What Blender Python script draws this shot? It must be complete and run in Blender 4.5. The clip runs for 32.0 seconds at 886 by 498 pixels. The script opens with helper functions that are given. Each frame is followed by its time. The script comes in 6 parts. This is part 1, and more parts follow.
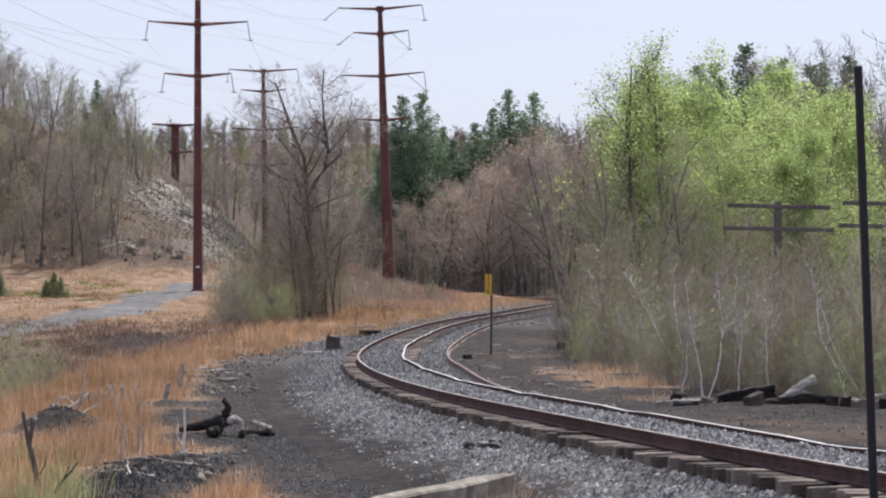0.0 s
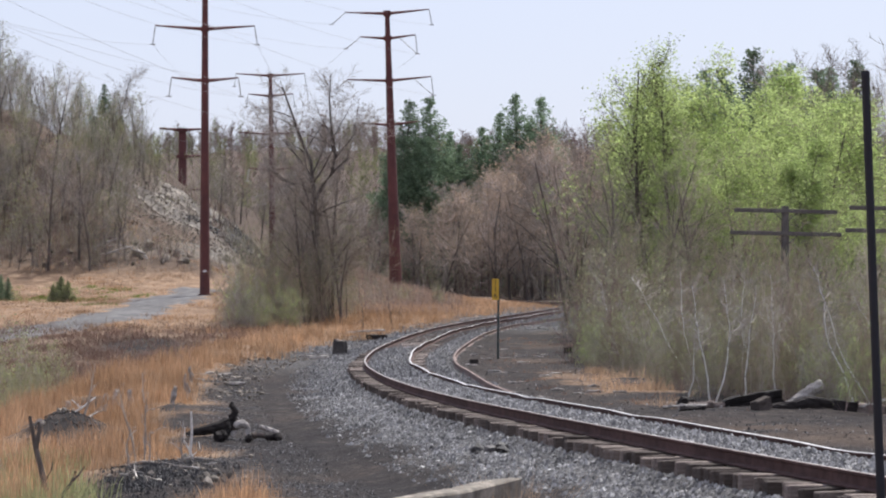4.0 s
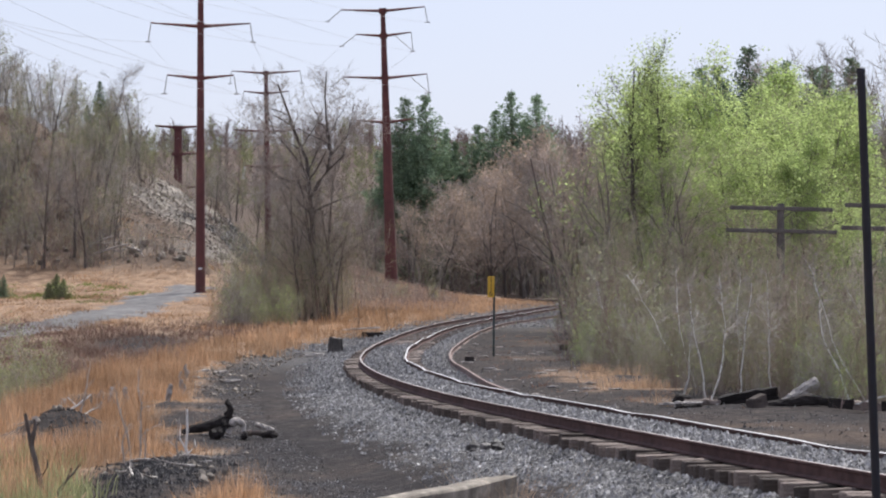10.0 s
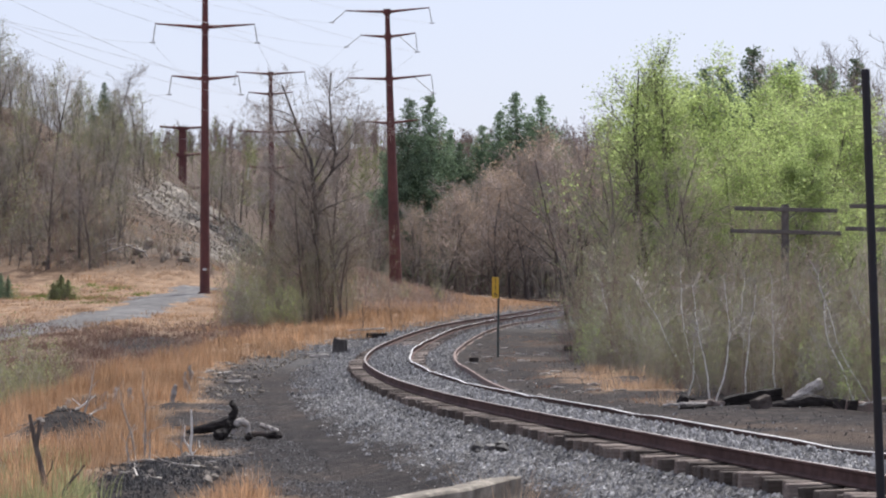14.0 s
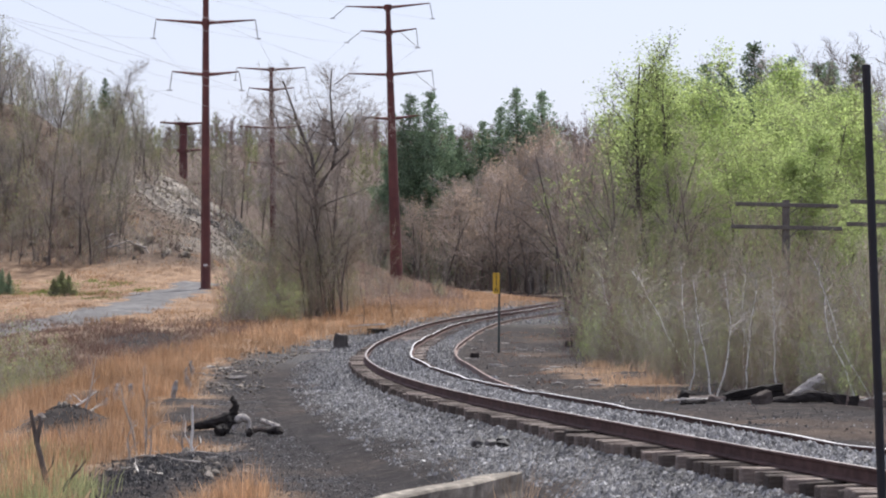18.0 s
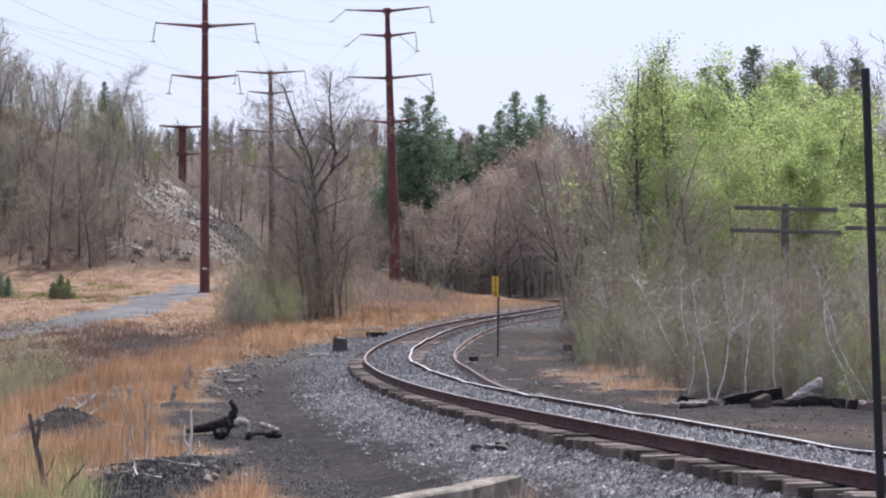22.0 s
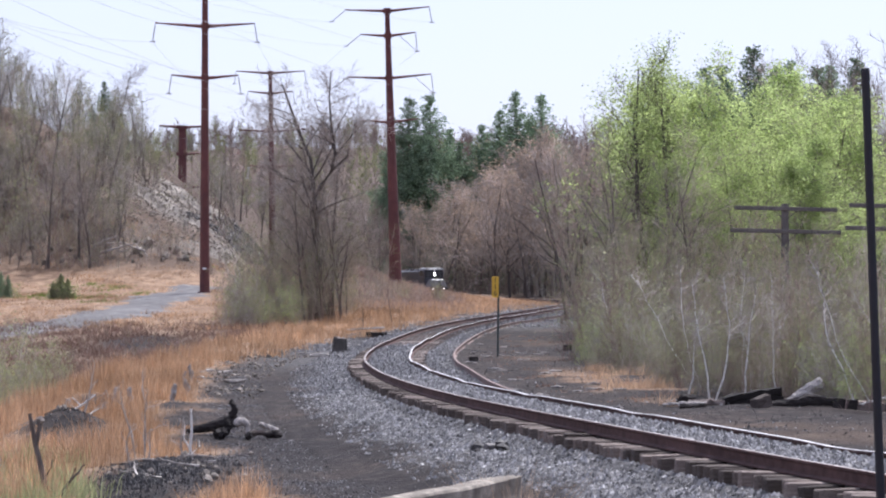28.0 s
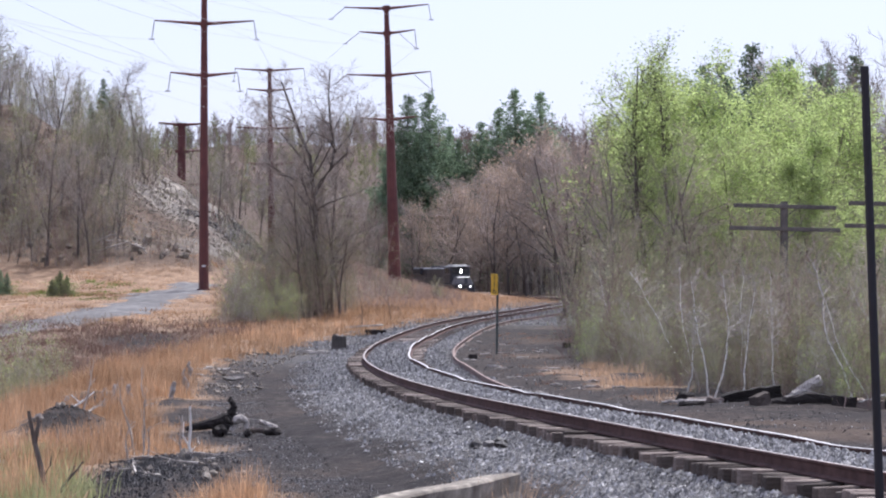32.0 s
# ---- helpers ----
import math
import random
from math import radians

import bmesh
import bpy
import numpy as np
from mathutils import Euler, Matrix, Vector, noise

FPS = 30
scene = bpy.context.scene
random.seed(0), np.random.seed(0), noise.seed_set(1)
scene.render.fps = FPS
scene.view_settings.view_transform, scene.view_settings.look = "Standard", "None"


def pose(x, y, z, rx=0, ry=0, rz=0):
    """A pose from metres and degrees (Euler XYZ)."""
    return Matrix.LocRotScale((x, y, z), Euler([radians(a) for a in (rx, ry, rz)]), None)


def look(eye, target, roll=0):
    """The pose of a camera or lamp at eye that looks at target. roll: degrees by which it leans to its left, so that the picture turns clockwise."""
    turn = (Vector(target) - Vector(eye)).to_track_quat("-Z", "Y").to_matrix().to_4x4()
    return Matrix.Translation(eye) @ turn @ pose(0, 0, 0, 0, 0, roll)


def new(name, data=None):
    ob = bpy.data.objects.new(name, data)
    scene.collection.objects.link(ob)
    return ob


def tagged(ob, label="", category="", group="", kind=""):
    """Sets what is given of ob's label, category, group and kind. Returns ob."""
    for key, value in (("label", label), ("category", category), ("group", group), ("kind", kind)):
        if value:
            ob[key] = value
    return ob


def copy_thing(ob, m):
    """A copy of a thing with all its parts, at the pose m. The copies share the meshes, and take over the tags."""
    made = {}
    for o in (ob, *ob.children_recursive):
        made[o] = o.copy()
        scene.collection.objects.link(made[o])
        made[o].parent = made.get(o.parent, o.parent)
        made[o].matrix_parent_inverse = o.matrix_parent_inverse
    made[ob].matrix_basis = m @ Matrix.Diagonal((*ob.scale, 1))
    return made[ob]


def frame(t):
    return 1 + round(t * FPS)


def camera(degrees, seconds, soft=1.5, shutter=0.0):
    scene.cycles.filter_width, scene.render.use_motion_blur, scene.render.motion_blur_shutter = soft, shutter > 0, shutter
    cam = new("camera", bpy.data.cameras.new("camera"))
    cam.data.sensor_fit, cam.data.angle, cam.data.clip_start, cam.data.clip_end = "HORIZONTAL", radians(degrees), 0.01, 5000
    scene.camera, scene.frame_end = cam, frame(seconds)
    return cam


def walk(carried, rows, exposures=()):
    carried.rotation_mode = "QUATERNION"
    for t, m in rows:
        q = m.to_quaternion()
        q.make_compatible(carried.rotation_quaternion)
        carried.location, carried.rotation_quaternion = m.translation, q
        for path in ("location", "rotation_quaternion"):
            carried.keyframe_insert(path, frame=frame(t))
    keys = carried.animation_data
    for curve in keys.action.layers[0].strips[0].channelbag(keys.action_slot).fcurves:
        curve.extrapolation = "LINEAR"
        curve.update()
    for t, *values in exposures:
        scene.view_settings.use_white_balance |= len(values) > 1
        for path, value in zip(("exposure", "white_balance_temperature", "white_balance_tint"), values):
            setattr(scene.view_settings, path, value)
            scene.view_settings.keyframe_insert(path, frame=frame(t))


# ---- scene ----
# A railway curve below a transmission line. Origin under the camera, y along its view, z = 0 at the near rail's base.
EYE = (0.0, 0.0, 2.05)
# seconds, tilt above level, turn to the left, roll: the small sway of a hand-held camera on the spot
SWAY = [
    (0, 0.8402, -0.1321, -0.080), (0.5, 0.8500, -0.1063, -0.090), (1, 0.8648, -0.0748, -0.028), (1.5, 0.8822, -0.0381, -0.034), (2, 0.9015, -0.0175, -0.031),
    (2.5, 0.9082, -0.0032, -0.057), (3, 0.9207, 0.0030, -0.035), (3.5, 0.9381, 0.0208, -0.044), (5.5, 0.9075, 0.0209, -0.005), (6, 0.8804, 0.0335, -0.017),
    (6.5, 0.8459, 0.0398, -0.029), (7, 0.8047, 0.0540, -0.046), (7.5, 0.7625, 0.0587, -0.085), (8, 0.7872, 0.0286, -0.036), (8.5, 0.8059, 0.0015, -0.028),
    (9, 0.8431, -0.0381, -0.054), (9.5, 0.8770, -0.0749, -0.094), (10, 0.8822, -0.0748, -0.030), (10.5, 0.9003, -0.0812, -0.058), (11, 0.9084, -0.0906, -0.073),
    (11.5, 0.9206, -0.0843, -0.031), (12, 0.9205, -0.0558, -0.028), (12.5, 0.9219, -0.0364, -0.016), (13, 0.9216, 0.0000, 0.000), (13.5, 0.9204, 0.0192, -0.020),
    (14, 0.9013, 0.0224, -0.021), (14.5, 0.8808, 0.0398, -0.042), (16.5, 0.8317, 0.0398, -0.048), (17, 0.8250, 0.0398, -0.031), (17.5, 0.8219, 0.0398, -0.041),
    (18, 0.8046, 0.0398, -0.046), (18.5, 0.7869, 0.0415, -0.020), (19, 0.7664, 0.0494, -0.035), (19.5, 0.7832, 0.0415, 0.012), (20, 0.8059, 0.0398, -0.029),
    (20.5, 0.8411, 0.0398, -0.027), (21, 0.8642, 0.0257, 0.011), (21.5, 0.8780, 0.0257, 0.029), (22, 0.8834, 0.0208, -0.013), (22.5, 0.8893, 0.0209, 0.019),
    (23, 0.8982, 0.0208, -0.035), (23.5, 0.9022, 0.0111, 0.022), (24, 0.9189, 0.0015, -0.021), (24.5, 0.9365, -0.0175, -0.037), (25, 0.9410, -0.0175, -0.029),
    (25.5, 0.9444, -0.0175, -0.036), (27.5, 0.9205, 0.0015, -0.028), (28, 0.8835, 0.0192, -0.012), (28.5, 0.8454, 0.0351, 0.004), (29, 0.8249, 0.0398, -0.021),
    (29.5, 0.8250, 0.0208, -0.030), (30, 0.8166, 0.0015, -0.006), (30.5, 0.8148, -0.0158, 0.008), (31, 0.8150, -0.0190, -0.003), (31.5, 0.8245, -0.0126, -0.000),
    (32, 0.8291, 0.0000, 0.016),
]
cam = camera(19.34, 32.0, soft=2.1)
walk(cam, [(t, pose(*EYE, 90 + tilt, 0, turn) @ pose(0, 0, 0, 0, 0, roll)) for t, tilt, turn, roll in SWAY],
     exposures=[(0, 0.5, 6250, 10), (12, 0.5, 6250, 10), (17, 0.58, 6300, 10), (20, 0.62, 6100, 12), (24, 0.68, 5950, 14), (28, 0.74, 5900, 15), (32, 0.74, 5900, 15)])

# ---- light ----
SUN_ELEVATION, SUN_AZIMUTH = radians(55), radians(24)   # azimuth from +y towards +x
world = bpy.data.worlds.new("sky")
scene.world = world
world.use_nodes = True
wn = world.node_tree.nodes
sky = wn.new("ShaderNodeTexSky")
sky.sky_type, sky.sun_disc = "NISHITA", False
sky.sun_elevation, sky.sun_rotation = SUN_ELEVATION, SUN_AZIMUTH
sky.air_density, sky.dust_density, sky.ozone_density = 1.0, 1.6, 1.2
wn["Background"].inputs["Strength"].default_value = 0.12
haze = wn.new("ShaderNodeMix")   # thin high haze over the blue
haze.data_type = "RGBA"
haze.inputs["Factor"].default_value = 0.78
haze.inputs["B"].default_value = (4.15, 4.25, 5.15, 1)
world.node_tree.links.new(sky.outputs["Color"], haze.inputs["A"])
world.node_tree.links.new(haze.outputs["Result"], wn["Background"].inputs["Color"])
sun = new("sun", bpy.data.lights.new("sun", "SUN"))
sun.data.energy, sun.data.angle, sun.data.color = 4.7, radians(0.8), (1.0, 0.96, 0.9)
sun_from = Vector((math.sin(SUN_AZIMUTH) * math.cos(SUN_ELEVATION), math.cos(SUN_AZIMUTH) * math.cos(SUN_ELEVATION), math.sin(SUN_ELEVATION)))
sun.matrix_world = look(sun_from * 300, (0, 0, 0))


# ---- materials ----
def node_material(name):
    m = bpy.data.materials.new(name)
    m.use_nodes = True
    return m, m.node_tree.nodes, m.node_tree.links, m.node_tree.nodes["Principled BSDF"]


def ramp_of(n, stops):
    r = n.new("ShaderNodeValToRGB")
    while len(r.color_ramp.elements) < len(stops):
        r.color_ramp.elements.new(0.5)
    for e, (p, c) in zip(r.color_ramp.elements, stops):
        e.position, e.color = p, (*c, 1)
    return r


def noise_node(n, l, scale, detail=4.0, coords="Object", rough=0.6, stretch=None):
    tc = n.new("ShaderNodeTexCoord")
    t = n.new("ShaderNodeTexNoise")
    t.inputs["Scale"].default_value, t.inputs["Detail"].default_value, t.inputs["Roughness"].default_value = scale, detail, rough
    if stretch:
        mp = n.new("ShaderNodeMapping")
        mp.inputs["Scale"].default_value = stretch
        l.new(tc.outputs[coords], mp.inputs["Vector"])
        l.new(mp.outputs["Vector"], t.inputs["Vector"])
    else:
        l.new(tc.outputs[coords], t.inputs["Vector"])
    return t


def mix_node(n, l, mode, fac, a, b):
    m = n.new("ShaderNodeMix")
    m.data_type, m.blend_type = "RGBA", mode
    for sock, v in ((m.inputs["Factor"], fac), (m.inputs["A"], a), (m.inputs["B"], b)):
        if hasattr(v, "is_output"):
            l.new(v, sock)
        elif isinstance(v, tuple):
            sock.default_value = (*v, 1)
        else:
            sock.default_value = v
    return m.outputs["Result"]


def surface(name, stops, scale=3.0, rough=0.8, metal=0.0, bump=0.3, bump_scale=30.0, big=0.3, island=0.0, per_object=0.0, stretch=None, translucent=0.0, distance=0.02):
    """A worn surface: fine grain through a colour ramp, larger stains over it, a bump, and spread from piece to piece."""
    m, n, l, p = node_material(name)
    grain = noise_node(n, l, scale, 6.0, stretch=stretch)
    ramp = ramp_of(n, stops)
    l.new(grain.outputs["Fac"], ramp.inputs["Fac"])
    col = ramp.outputs["Color"]
    if big:
        stain = noise_node(n, l, scale * 0.13, 3.0)
        sr = ramp_of(n, [(0.35, (1 - big,) * 3), (0.65, (1 + big * 0.3,) * 3)])
        l.new(stain.outputs["Fac"], sr.inputs["Fac"])
        col = mix_node(n, l, "MULTIPLY", 1.0, col, sr.outputs["Color"])
    for amount, sock in ((island, "isl"), (per_object, "obj")):
        if amount:
            src = n.new("ShaderNodeNewGeometry").outputs["Random Per Island"] if sock == "isl" else n.new("ShaderNodeObjectInfo").outputs["Random"]
            rr = ramp_of(n, [(0.0, (1 - amount,) * 3), (0.6, (1.0,) * 3), (1.0, (1 + 1.3 * amount,) * 3)])
            l.new(src, rr.inputs["Fac"])
            col = mix_node(n, l, "MULTIPLY", 1.0, col, rr.outputs["Color"])
    l.new(col, p.inputs["Base Color"])
    p.inputs["Roughness"].default_value, p.inputs["Metallic"].default_value = rough, metal
    p.inputs["Specular IOR Level"].default_value = 0.5 if rough < 0.78 else 0.15   # porous and dusty: hardly any sheen
    if bump:
        bn = noise_node(n, l, bump_scale, 4.0, stretch=stretch)
        b = n.new("ShaderNodeBump")
        b.inputs["Strength"].default_value, b.inputs["Distance"].default_value = bump, distance
        l.new(bn.outputs["Fac"], b.inputs["Height"])
        l.new(b.outputs["Normal"], p.inputs["Normal"])
    if translucent:
        tr = n.new("ShaderNodeBsdfTranslucent")
        l.new(col, tr.inputs["Color"])
        mx = n.new("ShaderNodeMixShader")
        mx.inputs["Fac"].default_value = translucent
        l.new(p.outputs["BSDF"], mx.inputs[1])
        l.new(tr.outputs["BSDF"], mx.inputs[2])
        l.new(mx.outputs["Shader"], n["Material Output"].inputs["Surface"])
    return m


M_RUST = surface("weathering_steel", [(0.3, (0.085, 0.026, 0.026)), (0.7, (0.135, 0.042, 0.038))], 1.5, 0.75, 0.0, 0.1, 40, 0.25)
M_RAIL = surface("rail_side_rust", [(0.3, (0.062, 0.036, 0.033)), (0.7, (0.12, 0.071, 0.065))], 6, 0.85, 0.0, 0.2, 60, 0.3)
M_RAIL_TOP = surface("worn_rail_head", [(0.3, (0.30, 0.28, 0.275)), (0.7, (0.5, 0.48, 0.47))], 8, 0.45, 0.6, 0.05, 60, 0.2)
M_RAIL_DULL = surface("dull_rail_head", [(0.3, (0.15, 0.125, 0.12)), (0.7, (0.26, 0.225, 0.215))], 8, 0.6, 0.3, 0.1, 60, 0.25)
M_OLD_RAIL = surface("old_rail", [(0.3, (0.15, 0.105, 0.092)), (0.7, (0.27, 0.205, 0.185))], 8, 0.8, 0.0, 0.2, 60, 0.2)
M_TIE = surface("weathered_tie", [(0.25, (0.075, 0.058, 0.05)), (0.55, (0.185, 0.15, 0.132)), (0.8, (0.33, 0.275, 0.245))], 5, 0.9, 0.0, 0.6, 25, 0.35, 0, 0.55, (1.0, 7.0, 7.0))
M_FAR_TIE = surface("far_weathered_tie", [(0.25, (0.09, 0.072, 0.064)), (0.55, (0.17, 0.14, 0.125)), (0.8, (0.27, 0.225, 0.2))], 2, 0.9, 0.0, 0.4, 15, 0.3, 0.4)
M_CHAR = surface("black_timber", [(0.3, (0.016, 0.014, 0.014)), (0.7, (0.06, 0.05, 0.046))], 6, 0.85, 0.0, 0.8, 25, 0.3, 0, 0.3, (1.0, 6.0, 6.0))
M_GREYWOOD = surface("grey_dead_wood", [(0.3, (0.27, 0.235, 0.21)), (0.7, (0.62, 0.57, 0.52))], 6, 0.9, 0.0, 0.7, 30, 0.3, 0, 0.2, (6.0, 6.0, 1.0))
M_TELPOLE = surface("telegraph_wood", [(0.3, (0.09, 0.08, 0.075)), (0.7, (0.2, 0.18, 0.165))], 5, 0.9, 0.0, 0.5, 30, 0.3, 0, 0, (6.0, 6.0, 1.0))
M_STUMP = surface("dark_stump_bark", [(0.3, (0.045, 0.04, 0.037)), (0.7, (0.14, 0.125, 0.115))], 5, 0.9, 0.0, 0.6, 25, 0.35, 0, 0, (6.0, 6.0, 1.0))
M_STONE = surface("ballast_stone", [(0.3, (0.18, 0.172, 0.165)), (0.55, (0.28, 0.27, 0.262)), (0.75, (0.44, 0.425, 0.412))], 9, 0.9, 0.0, 0.3, 60, 0.15, 0.6)
M_COAL = surface("coal_lump", [(0.3, (0.016, 0.014, 0.014)), (0.7, (0.06, 0.052, 0.05))], 9, 0.7, 0.0, 0.3, 60, 0.15, 0.5)
M_ROCK = surface("spoil_rock", [(0.3, (0.11, 0.095, 0.082)), (0.7, (0.37, 0.32, 0.265))], 1.2, 0.9, 0.0, 0.5, 8, 0.3, 0.45, 0, None, 0, 0.1)
M_CONCRETE = surface("old_concrete", [(0.3, (0.13, 0.11, 0.092)), (0.55, (0.25, 0.22, 0.185)), (0.75, (0.45, 0.41, 0.34))], 5, 0.9, 0.0, 0.7, 30, 0.4)
M_ROAD = surface("road_gravel", [(0.3, (0.07, 0.067, 0.068)), (0.7, (0.2, 0.19, 0.185))], 1.1, 0.95, 0.0, 0.5, 20, 0.3)
M_GRASS = surface("dry_orange_grass", [(0.3, (0.36, 0.207, 0.112)), (0.7, (0.58, 0.39, 0.246))], 0.8, 0.85, 0, 0, 1, 0.4, 0.4, 0, None, 0.35)
M_STRAW = surface("pale_straw", [(0.3, (0.42, 0.273, 0.17)), (0.7, (0.6, 0.434, 0.298))], 0.8, 0.85, 0, 0, 1, 0.25, 0.3, 0, None, 0.35)
M_WEED = surface("brown_weeds", [(0.3, (0.2, 0.113, 0.08)), (0.7, (0.38, 0.235, 0.168))], 0.8, 0.85, 0, 0, 1, 0.25, 0.4, 0, None, 0.3)
M_GREYWEED = surface("grey_dead_weeds", [(0.3, (0.2, 0.14, 0.115)), (0.7, (0.4, 0.31, 0.26))], 0.8, 0.9, 0, 0, 1, 0.3, 0.45, 0, None, 0.25)
M_RUSSET = surface("russet_dead_weeds", [(0.3, (0.13, 0.08, 0.064)), (0.7, (0.27, 0.175, 0.14))], 0.8, 0.9, 0, 0, 1, 0.35, 0.45, 0, None, 0.25)
M_GREENGRASS = surface("fresh_grass", [(0.3, (0.10, 0.15, 0.03)), (0.7, (0.22, 0.26, 0.07))], 0.8, 0.8, 0, 0, 1, 0.25, 0.3, 0, None, 0.4)
M_BARK = surface("grey_bark", [(0.3, (0.075, 0.062, 0.056)), (0.7, (0.17, 0.145, 0.13))], 3, 0.9, 0, 0.4, 20, 0.2, 0, 0.2, (4, 4, 1))
M_TWIG = surface("bare_twigs", [(0.3, (0.285, 0.242, 0.205)), (0.7, (0.52, 0.45, 0.385))], 0.5, 0.9, 0, 0, 1, 0.2, 0.25, 0.25)
M_TWIG_PALE = surface("pale_twigs", [(0.3, (0.335, 0.297, 0.265)), (0.7, (0.57, 0.52, 0.47))], 0.5, 0.9, 0, 0, 1, 0.2, 0.25, 0.2)
M_TWIG_TAN = surface("tan_budding_twigs", [(0.3, (0.45, 0.378, 0.325)), (0.7, (0.68, 0.59, 0.515))], 0.5, 0.9, 0, 0, 1, 0.2, 0.3, 0.3)
M_TWIG_RED = surface("budding_red_twigs", [(0.3, (0.25, 0.18, 0.16)), (0.7, (0.43, 0.32, 0.28))], 0.5, 0.9, 0, 0, 1, 0.2, 0.3, 0.2)
M_BIRCH = surface("birch_bark", [(0.36, (0.24, 0.21, 0.19)), (0.46, (0.7, 0.67, 0.63)), (0.8, (0.85, 0.83, 0.79))], 7, 0.75, 0, 0.2, 30, 0.2, 0, 0, (1, 1, 3))
M_LEAF = surface("young_green_leaves", [(0.3, (0.31, 0.40, 0.14)), (0.7, (0.55, 0.635, 0.265))], 0.4, 0.6, 0, 0, 1, 0.3, 0.38, 0.12, None, 0.6)
M_BUD = surface("olive_buds", [(0.3, (0.235, 0.25, 0.115)), (0.7, (0.39, 0.40, 0.21))], 0.4, 0.7, 0, 0, 1, 0.25, 0.35, 0.2, None, 0.4)
M_TANBUD = surface("tan_buds", [(0.3, (0.40, 0.30, 0.215)), (0.7, (0.62, 0.48, 0.36))], 0.4, 0.8, 0, 0, 1, 0.25, 0.35, 0.25, None, 0.4)
M_BLOSSOM = surface("pale_catkins", [(0.3, (0.45, 0.44, 0.28)), (0.7, (0.7, 0.68, 0.5))], 0.4, 0.7, 0, 0, 1, 0.2, 0.25, 0, None, 0.4)
M_NEEDLE = surface("conifer_needles", [(0.3, (0.125, 0.185, 0.115)), (0.7, (0.25, 0.335, 0.2))], 0.5, 0.75, 0, 0, 1, 0.3, 0.4, 0.3, None, 0.35)
M_BLACKPIPE = surface("black_painted_steel", [(0.3, (0.004, 0.004, 0.008)), (0.7, (0.010, 0.010, 0.018))], 5, 0.65, 0.0, 0.1, 50, 0.2)
M_SIGN = surface("yellow_sign_paint", [(0.3, (0.62, 0.36, 0.02)), (0.7, (0.72, 0.43, 0.03))], 4, 0.5, 0, 0.05, 30, 0.15)
M_SIGNBLACK = surface("black_sign_paint", [(0.3, (0.012, 0.011, 0.01)), (0.7, (0.02, 0.018, 0.016))], 4, 0.5, 0, 0, 30, 0)
M_POST = surface("green_steel_post", [(0.3, (0.03, 0.045, 0.045)), (0.7, (0.06, 0.08, 0.075))], 5, 0.6, 0.2, 0.1, 50, 0.2)
M_GALV = surface("grey_hardware", [(0.3, (0.30, 0.30, 0.31)), (0.7, (0.45, 0.45, 0.46))], 5, 0.5, 0.3, 0.1, 50, 0.2)
M_WIRE = surface("aluminium_wire", [(0.3, (0.26, 0.26, 0.27)), (0.7, (0.36, 0.36, 0.37))], 5, 0.45, 0.2, 0, 50, 0)
M_GLASSINS = surface("pale_insulator", [(0.3, (0.5, 0.5, 0.5)), (0.7, (0.72, 0.72, 0.72))], 5, 0.35, 0, 0, 50, 0)
M_LOCO = surface("black_locomotive_paint", [(0.3, (0.028, 0.029, 0.036)), (0.7, (0.062, 0.064, 0.076))], 2, 0.35, 0, 0.05, 30, 0.3)
# pale grey roof, with its sheen put into the colour
M_LOCOROOF = surface("pale_roof_sheen", [(0.3, (0.38, 0.38, 0.39)), (0.7, (0.58, 0.58, 0.59))], 2, 0.4, 0, 0.05, 30, 0.3)
M_LOCOSTRIPE = surface("silver_grey_band", [(0.3, (0.12, 0.12, 0.135)), (0.7, (0.2, 0.2, 0.22))], 2, 0.45, 0, 0.05, 30, 0.2)
M_LOCONOSE = surface("pale_grey_nose_paint", [(0.3, (0.15, 0.145, 0.145)), (0.7, (0.23, 0.22, 0.22))], 2, 0.5, 0, 0.05, 30, 0.25)
M_LOCOGLASS = surface("dark_cab_glass", [(0.3, (0.008, 0.009, 0.012)), (0.7, (0.016, 0.017, 0.02))], 2, 0.08, 0, 0, 30, 0)
M_STEELDARK = surface("greasy_dark_steel", [(0.3, (0.02, 0.018, 0.017)), (0.7, (0.06, 0.052, 0.048))], 4, 0.7, 0.3, 0.2, 30, 0.2)


def glow_material(name, colour, strength):
    m, n, l, p = node_material(name)
    p.inputs["Base Color"].default_value = (0.8, 0.8, 0.75, 1)
    p.inputs["Emission Color"].default_value = (*colour, 1)
    p.inputs["Emission Strength"].default_value = strength
    return m


M_LAMP = glow_material("headlight_glow", (1.0, 0.95, 0.9), 9.0)


